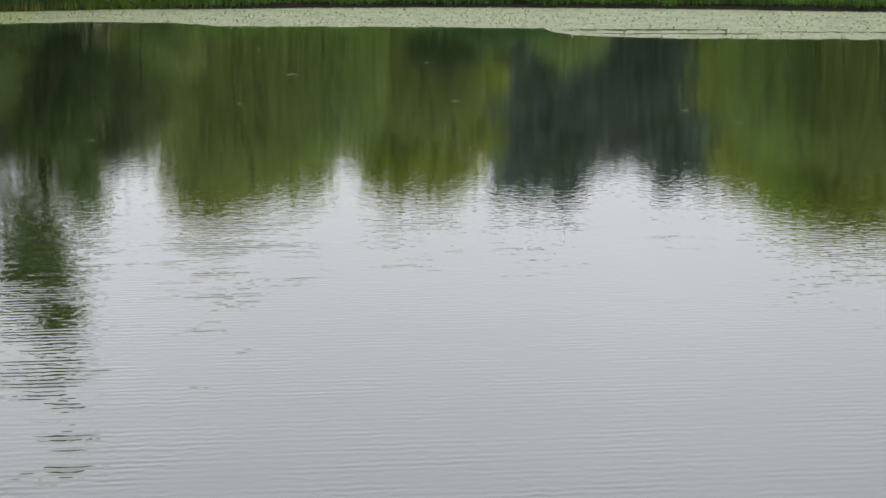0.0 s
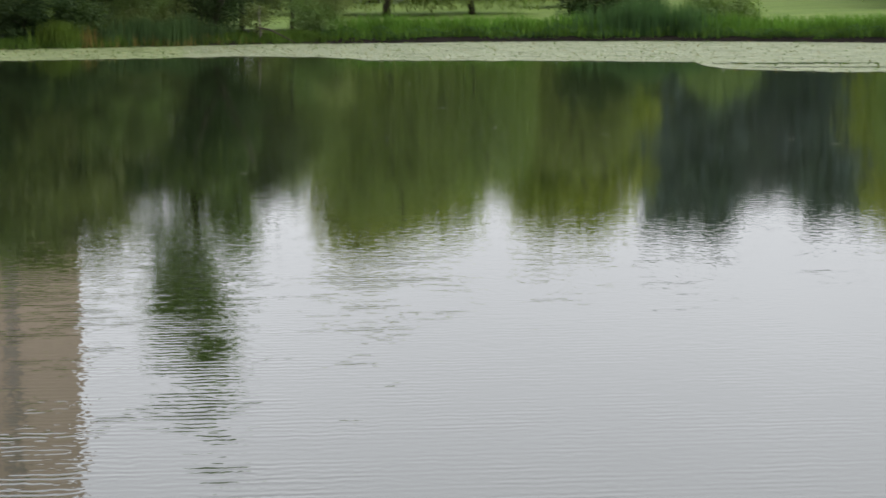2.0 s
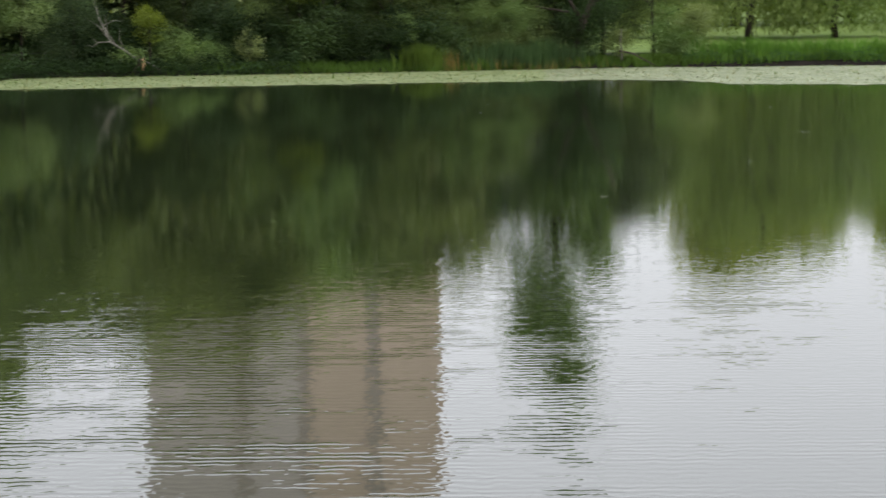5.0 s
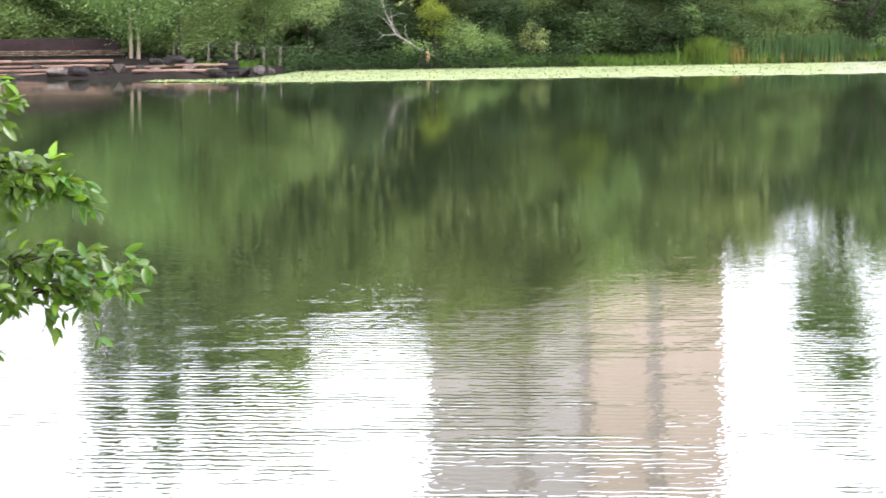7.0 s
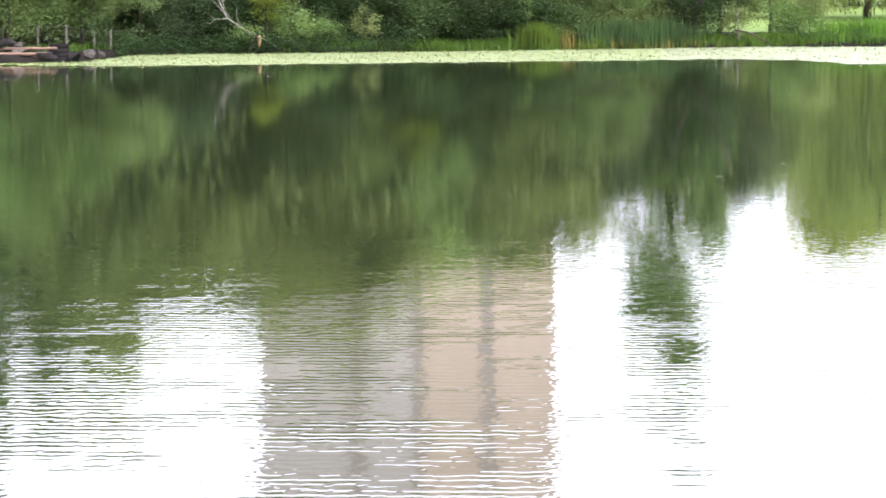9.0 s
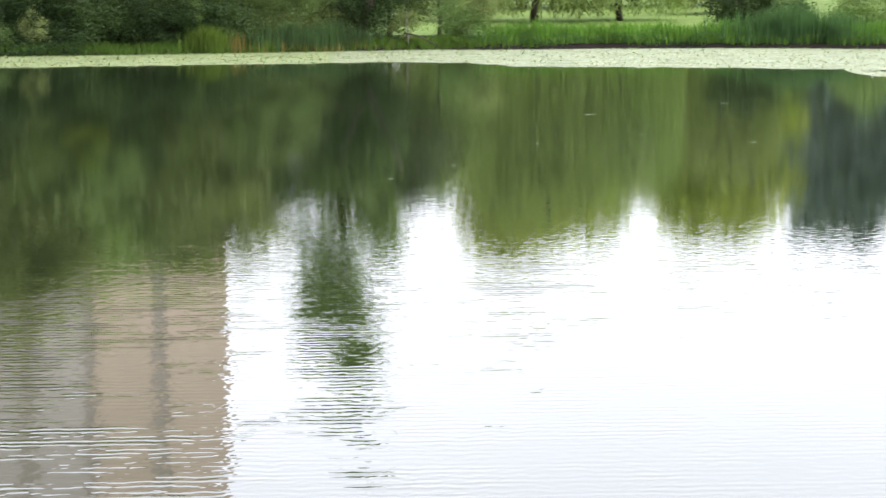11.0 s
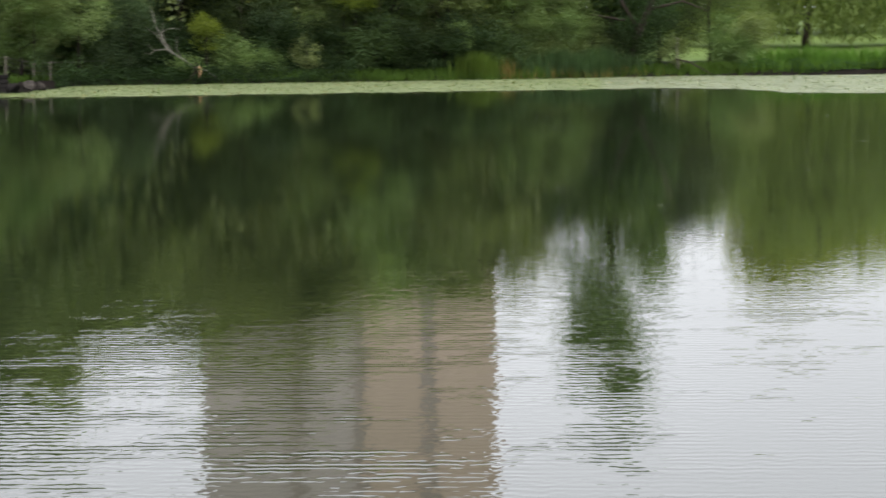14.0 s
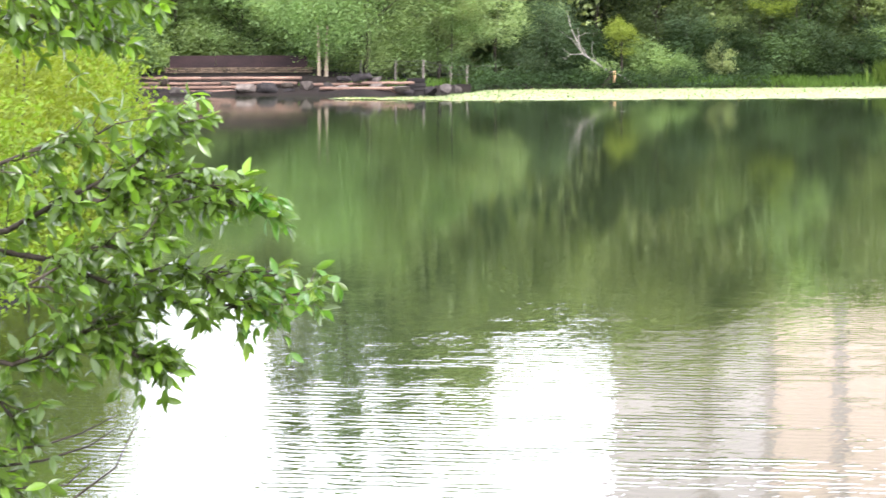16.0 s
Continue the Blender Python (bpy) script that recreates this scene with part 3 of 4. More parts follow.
def mat_far(b):
    s = shore_at(b) - 0.4 - 3.2 * min(1.0, max(0.0, (6.2 - b) / 1.2))
    return s if b < 19.2 else min(s, float(np.interp(b, [19.2, 20.3, 21.3, 22.5], [s, 173, 171.3, 170.9])))


mat_b = np.arange(-15, 22.5, 0.12)


def open_water(b, d):
    """Long lanes of open water inside the mat."""
    return ((b + 4.1) / 1.75) ** 2 + ((d - 157.6) / 1.5) ** 2 < 1 or ((b + 4.9) / 1.8) ** 2 + ((d - 151 - 0.3 * math.sin(b * 5)) / 0.9) ** 2 < 1 or ((b + 8.6) / 1.9) ** 2 + ((d - 154) / 0.8) ** 2 < 1


K = 44
mv, mf = [], []
for i, b in enumerate(mat_b):
    n0, f0 = mat_near(b), mat_far(b)
    f0 = max(f0, n0 + 0.2)
    for k in range(K + 1):
        s = k / K
        mv.append(tuple(at(b, n0 + (f0 - n0) * s, 0.012 + 0.006 * noise.noise(Vector((b * 4, s * 9, 0))))))
    if i:
        for k in range(K):
            a = (i - 1) * (K + 1) + k
            if not open_water(b, n0 + (f0 - n0) * (k + 0.5) / K):
                mf.append((a, a + 1, a + K + 2, a + K + 1))
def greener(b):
    """Where the floating growth loses its painted sky sheen and turns yellow-green."""
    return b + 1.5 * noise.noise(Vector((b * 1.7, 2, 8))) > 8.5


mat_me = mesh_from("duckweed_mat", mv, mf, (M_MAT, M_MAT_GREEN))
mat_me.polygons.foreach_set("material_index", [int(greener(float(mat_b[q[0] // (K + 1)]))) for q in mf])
tagged(new("duckweed_mat", mat_me), "pale green sheet of duckweed along the far shore", "duckweed", kind="stuff")


def pads(name, n, mat, size, seed, label, lift=0.03, edge=False, curl=0.02):
    r = np.random.default_rng(seed)
    verts, faces, shade = [], [], []
    for _ in range(n):
        b = r.uniform(-13, 22.3)
        n0, f0 = mat_near(b), mat_far(b)
        s = r.uniform(-0.6 / max(f0 - n0, 1), 1) if not edge else r.uniform(0.9, 1.0)
        d = n0 + (f0 - n0) * s
        if open_water(b, d):
            continue
        p = at(b, d, lift + r.uniform(0, 0.02))
        rad, tilt, turn = size * r.uniform(0.6, 1.3), r.normal(0, curl, 2), r.uniform(0, 6.28)
        base = len(verts)
        for k in range(7):
            a = turn + k * 0.93
            verts.append((p.x + rad * math.cos(a), p.y + rad * math.sin(a), p.z + rad * (tilt[0] * math.cos(a) + tilt[1] * math.sin(a))))
        faces.append(tuple(range(base, base + 7)))
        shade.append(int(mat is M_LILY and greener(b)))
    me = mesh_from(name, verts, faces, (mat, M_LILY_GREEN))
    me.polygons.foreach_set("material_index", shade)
    return tagged(new(name, me), label, "water plants", kind="stuff")


pads("floating_leaves", 24000, M_LILY, 0.10, 31, "pale green round floating leaves covering the water")
pads("yellowed_leaves", 2000, M_LILY_OLD, 0.03, 32, "scattered yellow and brown floating leaves", 0.06, False, 0.7)
pads("curled_leaves", 6000, M_LILY, 0.04, 34, "pale curled leaves standing up from the floating mat", 0.05, False, 0.55)
pads("dark_leaves", 2600, LEAF["reed"], 0.04, 35, "dark green leaves among the floating mat", 0.05, False, 0.6)
pads("upright_leaves", 900, LEAF["light"], 0.16, 33, "yellow-green floating leaves along the bank", 0.07, True)


def floating_leaf(bearing, drop, length):
    """A single leaf on open water, at its bearing and angle below the horizon."""
    d = EYE / math.tan(radians(drop))
    vs = [(length * x, 0.3 * length * y, 0.006 + 0.35 * z) for x, y, z in ((-0.5, 0, 0.005), (-0.2, 0.22, 0.012), (0.25, 0.2, 0.014), (0.5, 0, 0.008), (0.2, -0.22, 0.0), (-0.25, -0.2, 0.0))]
    ob = new("floating_leaf", mesh_from("floating_leaf", vs, [(0, 5, 4, 3, 2, 1)], M_LILY))
    ob.matrix_world = Matrix.Translation(at(bearing, d)) @ Matrix.Rotation(radians(bearing), 4, "Z")
    return tagged(ob, "single pale leaf floating on open water", "leaf", "stray floating leaves")


for b, drop, ln in [(3.12, 2.71, 0.58), (0.39, 2.48, 0.34), (-0.22, 3.27, 0.36), (7.2, 4.02, 0.22), (2.05, 3.12, 0.2), (-4.0, 3.35, 0.26), (-4.9, 3.45, 0.36), (-7.0, 2.6, 0.24), (-1.5, 2.9, 0.16), (1.2, 2.95, 0.15),
                    (5.9, 3.75, 0.2), (16.4, 1.95, 0.3), (21.7, 1.98, 0.34), (-2.6, 3.0, 0.15), (4.2, 3.3, 0.16), (-6.0, 3.7, 0.2), (3.8, 2.2, 0.2)]:
    floating_leaf(b, drop, ln)

# ---- reeds, sedge and marsh plants ----


def blades(name, b0, b1, d0, d1, n, tall, mat, seed, label, category, wide=0.05, bend=0.25, by_shore=True):
    """Upright tapering blades between two bearings, some metres behind the shore."""
    r = np.random.default_rng(seed)
    verts, faces = [], []
    table = {k: shore_at(k) for k in np.arange(min(b0, b1) - 4, max(b0, b1) + 4, 0.5)}
    xs, ys = zip(*sorted(table.items()))
    bs = r.uniform(min(b0, b1), max(b0, b1), n) if abs(b1 - b0) > 9 else r.normal((b0 + b1) / 2, abs(b1 - b0) * 0.33, n)
    ds = np.interp(bs, xs, ys) + r.uniform(d0, d1, n)
    an = np.radians(bs)
    px, py = -np.sin(an) * ds, np.cos(an) * ds
    pz = np.clip(ground_height(px, py), -0.1, None) - 0.03
    for x, y, z in zip(px, py, pz):
        lump = 0.75 + 0.5 * noise.noise(Vector((x * 0.35, y * 0.35, seed)))
        h = tall * r.uniform(0.6, 1.05) * (0.55 + 0.6 * lump)
        w = wide * r.uniform(0.7, 1.3)
        a = r.uniform(0, 6.28)
        lean = r.normal(0, bend, 2) * h * 0.5
        c, s = math.cos(a) * w, math.sin(a) * w
        k = len(verts)
        verts += [(x - c, y - s, z), (x + c, y + s, z), (x + c * 0.8 + lean[0] * 0.3, y + s * 0.8 + lean[1] * 0.3, z + h * 0.55), (x - c * 0.8 + lean[0] * 0.3, y - s * 0.8 + lean[1] * 0.3, z + h * 0.55), (x + lean[0], y + lean[1], z + h)]
        faces += [(k, k + 1, k + 2, k + 3), (k + 3, k + 2, k + 4)]
    return tagged(new(name, mesh_from(name, verts, faces, mat)), label, category, kind="stuff")


blades("reed_bed", 5.4, -12, 1.6, 5.5, 9000, 1.7, LEAF["reed"], 41, "dense green reeds standing along the lawn's shore", "reeds")
blades("sedge_strip", 5.4, -12, 0.6, 1.6, 1800, 0.8, LEAF["reed"], 47, "low green sedge at the water's edge", "sedge")
blades("cattail_bed", -0.1, -2.0, 0.8, 4.0, 2200, 2.6, LEAF["reed_blue"], 42, "tall bluish-green cattails standing in the shallows", "cattails", 0.035, 0.12)
blades("cattail_bed", 9.6, 8.0, 0.2, 3.0, 1500, 1.9, LEAF["reed_blue"], 43, "tall bluish-green cattails beside a dark shrub", "cattails", 0.035, 0.12)
blades("dry_reeds", 9.9, 7.6, -0.2, 0.8, 160, 0.9, LEAF["straw"], 44, "dry straw-coloured reed stalks at the waterline", "reeds", 0.03, 0.15)
blades("grass_tuft", 11.1, 10.5, 0.3, 2.0, 1500, 1.75, LEAF["reed"], 45, "bright green tuft of tall grass on the bank", "grass", 0.04, 0.2)
blades("dry_reeds", 10.5, 10.1, 0.0, 1.0, 60, 1.5, LEAF["straw"], 46, "tan dry reeds beside a bright grass tuft", "reeds", 0.03, 0.15)
blades("bank_grass", 14.6, 7.2, 0.0, 2.4, 4200, 0.65, LEAF["grass"], 48, "bright low grass along the wooded bank", "grass", 0.045, 0.35)
# the duller grass green stands in for shadow lying in this gap
blades("bank_grass", 7.3, 5.2, 0.3, 4.0, 1800, 0.7, LEAF["grass"], 49, "rough green grass in a gap of the bank", "grass", 0.045, 0.35)
blades("bank_grass", 22.5, 19.5, 3.0, 9.0, 800, 0.55, LEAF["grass"], 50, "weedy grass growing behind the boulders", "grass", 0.045, 0.35)


def marsh_plants(name, b0, b1, d0, d1, n, tall, leaf, size, seed, label):
    r = np.random.default_rng(seed)
    bs = r.uniform(min(b0, b1), max(b0, b1), n)
    xs = np.arange(min(b0, b1) - 0.5, max(b0, b1) + 1, 0.5)
    ds = np.interp(bs, xs, [shore_at(x) for x in xs]) + r.uniform(d0, d1, n)
    an = np.radians(bs)
    px, py = -np.sin(an) * ds, np.cos(an) * ds
    lump = np.array([0.6 + 0.7 * noise.noise(Vector((x * 0.5, y * 0.5, seed))) for x, y in zip(px, py)])
    pz = np.clip(ground_height(px, py), 0, None) + r.uniform(0, 1, n) * tall * np.clip(lump, 0.25, 1.3)
    v, f = leaves_at(np.stack([px, py, pz], 1), size, r, 0.6, 0.7)
    return tagged(new(name, mesh_from(name, v, f, LEAF[leaf])), label, "marsh plants", kind="stuff")


marsh_plants("marsh_plants", 5.6, -12, 0.5, 1.7, 14000, 1.05, "reed_blue", 0.13, 51, "low broad-leaved marsh plants in front of the reeds")
marsh_plants("undergrowth", 20.0, 7.2, 2.5, 6.0, 20000, 2.6, "mid", 0.15, 52, "green tangled undergrowth beneath the shore trees")
# dark leaves here paint the shaded hollow under the trees
marsh_plants("undergrowth", 19.5, 13.4, -0.3, 2.6, 16000, 1.4, "dark", 0.14, 54, "overhanging growth down to the waterline, coloured dark for tree shade")
marsh_plants("undergrowth", 33.0, 19.5, 13.0, 19.0, 18000, 2.8, "mid", 0.15, 53, "green undergrowth behind the wire fence")

# ---- willows on the lawn ----


def willow(height, radius, seed, label):
    r = np.random.default_rng(seed)
    thing = tagged(new("weeping_willow"), label, "tree")
    line = wander((0, 0, -0.3), (0.3, 0, height * 0.6), 7, 0.12, r)
    tv, tf = tube(line, np.linspace(0.36, 0.2, 8), 9)
    pts = []
    for k in range(12):
        a = r.uniform(0, 6.28)
        j = int(r.integers(3, 8))
        tip = (math.cos(a) * radius * 0.7, math.sin(a) * radius * 0.7, height * r.uniform(0.6, 0.95))
        lv, lf = tube(wander(line[j], tip, 5, 0.25, r), np.linspace(0.2, 0.05, 6), 6)
        part_mesh("limb", mesh_from("limb", lv, lf, M_BARK, True), thing)
    for _ in range(520):
        a, q = r.uniform(0, 6.28), math.sqrt(r.uniform(0.02, 1))
        x, y = math.cos(a) * radius * q, math.sin(a) * radius * q
        top = height * (0.62 + 0.38 * math.sqrt(max(0, 1 - q * q))) * r.uniform(0.85, 1.0)
        low = r.uniform(0.4, 2.6) if q > 0.5 else r.uniform(3.5, 7)
        zs = np.arange(low, top, 0.34)
        swing = r.normal(0, 0.7, 2)
        s = (top - zs) / max(top - low, 0.1)
        pts.append(np.stack([x + swing[0] * s + r.normal(0, 0.24, len(zs)), y + swing[1] * s + r.normal(0, 0.24, len(zs)), zs], 1))
    v, f = leaves_at(np.concatenate(pts), 0.5, r, 0.0, 0.32, 5.0)
    part_mesh("trunk", mesh_from("trunk", tv, tf, M_BARK, True), thing)
    part_mesh("crown", mesh_from("crown", v, f, LEAF["willow"]), thing)
    return thing


w1 = willow(17, 6.5, 61, "olive green weeping willow with a dark trunk on the lawn")
first_willow = Matrix.Translation(at(2.5, 275, z_at(2.5, 275)))
for b, d, s, turn in [(4.25, 268, 1.15, 70), (5.9, 276, 0.9, 140), (0.35, 300, 0.95, 200), (-7.0, 290, 1.05, 250), (-8.8, 285, 1.15, 110), (-10.8, 290, 1.1, 310)]:
    copy_thing(w1, Matrix.Translation(at(b, d, z_at(b, d))) @ Matrix.Rotation(radians(turn), 4, "Z") @ Matrix.Diagonal((s, s, s, 1)))
w1.matrix_world = first_willow

# ---- the log and boulder landing at the far left ----


def log(length, radius, seed):
    r = np.random.default_rng(seed)
    pts = wander((-length / 2, 0, 0), (length / 2, 0, 0), 8, 0.02, r)
    v, f = tube(pts, radius * r.uniform(0.88, 1.08, 9), 10)
    return mesh_from("log", v, f, M_LOG, True)


def rock_mesh(name, seed, mat, flat=0.7):
    r = np.random.default_rng(seed)
    bm = bmesh.new()
    bmesh.ops.create_icosphere(bm, subdivisions=2, radius=1.0)
    o = Vector(r.uniform(0, 50, 3))
    for v in bm.verts:
        p = v.co.copy()
        k = 1 + 0.35 * noise.noise(p * 0.9 + o) + 0.12 * noise.noise(p * 2.5 + o)
        v.co = Vector((p.x * k, p.y * k * 0.8, max(-0.6, min(0.75, p.z * k)) * flat))
    me = bpy.data.meshes.new(name)
    bm.to_mesh(me)
    bm.free()
    me.materials.append(mat)
    return me


LAND = Matrix.Translation(at(24.2, 181, 0)) @ Matrix.Rotation(radians(24.2), 4, "Z")  # x runs to the right along the landing


def on_landing(x, y, z, turn=0.0, s=(1, 1, 1)):
    return LAND @ Matrix.Translation((x, y, z)) @ Matrix.Rotation(radians(turn), 4, "Z") @ Matrix.Diagonal((*s, 1))


def lay_logs():
    rows = [(-1.0, 7.5, -0.75, 0.22, 0.10), (-7.2, 6.0, -0.75, 0.2, 0.11), (4.9, 4.0, -0.8, 0.3, 0.09), (8.4, 3.4, -1.3, 0.2, 0.10), (0.2, 7.4, 1.3, 1.0, 0.104), (-5.2, 5.2, 1.2, 1.02, 0.112), (-0.9, 9.0, 0.6, 0.70, 0.096), (-6.4, 4.6, 0.5, 0.69, 0.104), (-1.4, 7.0, -0.3, 0.45, 0.104), (-6.5, 4.8, -0.4, 0.44, 0.112), (-10.8, 6.0, 1.2, 1.02, 0.112), (-10.9, 6.2, -0.3, 0.45, 0.112), (6.6, 4.6, -0.4, 0.62, 0.104), (7.4, 4.8, -1.6, 0.40, 0.112), (9.4, 3.4, -1.2, 0.72, 0.096)]
    for k, (x, length, y, z, rad) in enumerate(rows):
        ob = new("log", log(length, rad, 70 + k))
        ob.matrix_world = on_landing(x, y, z, float(rng.uniform(-1.5, 1.5)))
        tagged(ob, "long reddish weathered log stacked on the landing", "log", "landing logs")
    for k, (x, y, z, s) in enumerate([(-5.6, 0.1, 0.5, 0.45), (-4.9, 0.6, 0.9, 0.4), (0.4, -0.2, 0.35, 0.4), (-1.0, 0.4, 0.75, 0.35), (3.0, 0.2, 0.6, 0.42)]):
        ob = new("timber_crib_block", rock_mesh("timber_crib_block", 140 + k, M_BARK, 0.8))
        ob.matrix_world = on_landing(x, y, z - 0.1, 20 * k, (s, s * 1.3, s))
        tagged(ob, "dark rotten timber chock between the stacked logs", "timber block", "timber chocks")


lay_logs()
# the earth shelf that carries the logs, the wall and the boulders
shelf_pts = [(-16, -0.5, -0.25), (-16, 0.3, 0.3), (-16, 1.1, 0.78), (-16, 2.2, 1.05), (-16, 12, 1.75)]
sv = []
for i, x in enumerate(np.linspace(-17, 11, 29)):
    for _, y, z in shelf_pts:
        drop = 1.0 if x < 5 else max(0.45, 1 - (x - 5) * 0.09)
        sv.append(tuple(LAND @ Vector((x, y + 0.35 + 0.2 * noise.noise(Vector((x, y, 0))), z * drop + 0.06 * noise.noise(Vector((x * 2, y, 4)))))))
sf = [(i * 5 + k, i * 5 + 5 + k, i * 5 + 6 + k, i * 5 + 1 + k) for i in range(28) for k in range(4)]
# its soil colour carries the shadows between the stacked logs
tagged(new("ground_shelf", mesh_from("ground_shelf", sv, sf, M_SOIL, True)), "earth shelf behind the logs, darkened for the shade between them", "ground", kind="structure")

# along, across, height of the middle, half width, half height, tone
BOULDERS = [
    (-4.01, -1.15, 0.22, 0.73, 0.35, 0), (-5.15, -1.15, 0.16, 0.61, 0.29, 1), (-2.41, -1.15, 0.11, 0.57, 0.23, 1), (0.27, -1.15, 0.31, 0.73, 0.45, 2), (1.74, -1.15, 0.36, 0.8, 0.48, 1),
    (2.96, -1.15, 0.16, 0.5, 0.29, 1), (4.22, -1.15, 0.54, 0.53, 0.36, 2), (5.16, -1.15, 0.21, 0.57, 0.28, 1), (6.39, -1.15, 0.32, 0.69, 0.32, 2), (7.65, -0.35, 1.08, 0.88, 0.32, 1),
    (8.59, -0.35, 0.83, 0.57, 0.32, 0), (8.7, -1.15, 0.45, 0.52, 0.26, 2), (6.6, -0.35, 1.01, 0.53, 0.2, 1), (7.65, -1.15, -0.35, 0.8, 0.24, 1), (9.97, -1.15, 0.28, 0.84, 0.28, 2),
    (5.7, -1.15, 0.61, 0.46, 0.2, 0), (13.1, -1.15, 0.34, 0.42, 0.34, 0), (13.79, -1.15, 0.32, 0.42, 0.32, 0), (-6.57, -1.15, 0.18, 0.65, 0.31, 0), (-7.81, -1.15, 0.18, 0.76, 0.31, 1),
    (10.66, -1.15, 0.14, 0.42, 0.2, 1), (12.19, -1.15, 0.21, 0.46, 0.28, 1),
]


def split_stone(seed, mat):
    """A quarried stone: the hull of a few scattered corners, with worn edges."""
    r = np.random.default_rng(seed)
    bm = bmesh.new()
    for c in r.normal(0, 1, (15, 3)):
        c = c / np.max(np.abs(c)) * r.uniform(0.8, 1.0)
        bm.verts.new(c)
    bmesh.ops.convex_hull(bm, input=bm.verts[:])
    loose = [v for v in bm.verts if not v.link_faces]
    bmesh.ops.delete(bm, geom=loose, context="VERTS")
    bmesh.ops.bevel(bm, geom=bm.edges[:], offset=0.07, segments=2, affect="EDGES")
    me = bpy.data.meshes.new("boulder")
    bm.to_mesh(me)
    bm.free()
    me.materials.append(mat)
    return me


TONES = [(M_STONE, "angular grey boulder at the landing's waterline"), (M_STONE_DARK, "dark wet boulder at the landing's waterline"), (M_STONE_PALE, "pale angular boulder at the landing's waterline")]
for k, (x, y, z, half, tall, tone) in enumerate(BOULDERS):
    ob = new("boulder", split_stone(90 + k, TONES[tone][0]))
    ob.matrix_world = on_landing(x, y, z, float(rng.uniform(-12, 12)), (half, half * 0.8, tall))
    tagged(ob, TONES[tone][1], "boulder", "landing boulders")


def crib_end():
    """The dark timber crib that ends the landing."""
    thing = tagged(new("timber_crib"), "dark rotten square timber crib at the landing's end", "timber crib")
    for k in range(4):
        bm = box(bmesh.new(), -0.62 + 0.03 * (k % 2), 0.62 - 0.02 * k, -0.4, 0.4, k * 0.27, k * 0.27 + 0.25)
        bmesh.ops.bevel(bm, geom=bm.edges[:], offset=0.03, segments=2, affect="EDGES")
        part("beam", bm, M_STONE_DARK, thing)
    thing.matrix_world = on_landing(11.28, -0.5, -0.05, 3)


crib_end()

# low wall of dark boards on a rubble footing
wall = new("retaining_wall")
tagged(wall, "low dark rusty board wall on a rubble stone footing", "wall")
wall.matrix_world = on_landing(0.35, 4.4, 1.3)
for k in range(3):
    x0 = -5.05 + k * 3.03
    bm = box(bmesh.new(), x0, x0 + 3.02, -0.06, 0.06, 0.36, 1.14 + 0.015 * (k % 2))
    bmesh.ops.bevel(bm, geom=bm.edges[:], offset=0.012, segments=1, affect="EDGES")
    part("board", bm, M_RUST, wall)
stone_kinds = [rock_mesh("stone", 120 + k, M_RUBBLE, 0.6) for k in range(5)]
for row in range(3):
    x = -5.4
    while x < 4.3:
        w = float(rng.uniform(0.14, 0.34))
        st = new("stone", stone_kinds[int(rng.integers(0, 5))])
        st.parent = wall
        st.matrix_local = Matrix.Translation((x + w / 2, 0.02 * row - 0.05, 0.06 + row * 0.125)) @ Matrix.Diagonal((w * 0.52, 0.16, 0.11, 1))
        x += w

# ---- wire fence on timber posts ----
FENCE = [(26.5, 190.5), (25.2, 190), (23.2, 189.5), (21.77, 188.0), (21.06, 187.5), (20.49, 188.5), (19.93, 189.5), (19.6, 190.2), (18.54, 196.0)]
fence = new("wire_fence")
tagged(fence, "old wire fence on grey timber posts along the bank", "fence")
tops = []
for k, (b, d) in enumerate(FENCE):
    z = max(z_at(b, d), 0.6) + (0.45 if k < 6 else 0.05)
    p = at(b, d, z)
    post, pf = tube([p + Vector((0, 0, -0.9)), p + Vector((0.02, 0, 0.5)), p + Vector((0.03, 0, 1.0)), p + Vector((0.03, 0, 1.04))], [0.085, 0.08, 0.075, 0.05], 8)
    part_mesh("post", mesh_from("post", post, pf, M_POST), fence)
    tops.append(p)
for a, b in zip(tops, tops[1:]):
    for h in (0.2, 0.44, 0.7, 0.97):
        v, f = tube([a + Vector((0, 0, h)), (a + b) / 2 + Vector((0, 0, h - 0.05)), b + Vector((0, 0, h))], [0.017 if h > 0.9 else 0.009] * 3, 5)
        part_mesh("wire", mesh_from("wire", v, f, M_WIRE), fence)

# ---- single trees that stand out ----


def twin_trunk_tree():
    r = np.random.default_rng(81)
    thing = tagged(new("twin_trunk_tree"), "light green tree with two pale trunks beside the wall", "tree")
    for dx, lean in ((-0.24, -0.07), (0.2, 0.09)):
        v, f = tube(wander((dx, 0, -0.4), (dx + lean * 1.4, 0, 3.4), 6, 0.03, r), np.linspace(0.15, 0.07, 7), 8)
        part_mesh("trunk", mesh_from("trunk", v, f, M_PALE_BARK, True), thing)
    p, _ = crown_points(18000, 10.5, 1.5, 3.6, r, 100, 0.22, 0.55)
    v, f = leaves_at(p, 0.17, r, 0.5, 0.6)
    part_mesh("crown", mesh_from("crown", v, f, LEAF["light"]), thing)
    thing.matrix_world = Matrix.Translation(at(22.54, 184.5, 1.0)) @ Matrix.Rotation(radians(22.5), 4, "Z")


twin_trunk_tree()


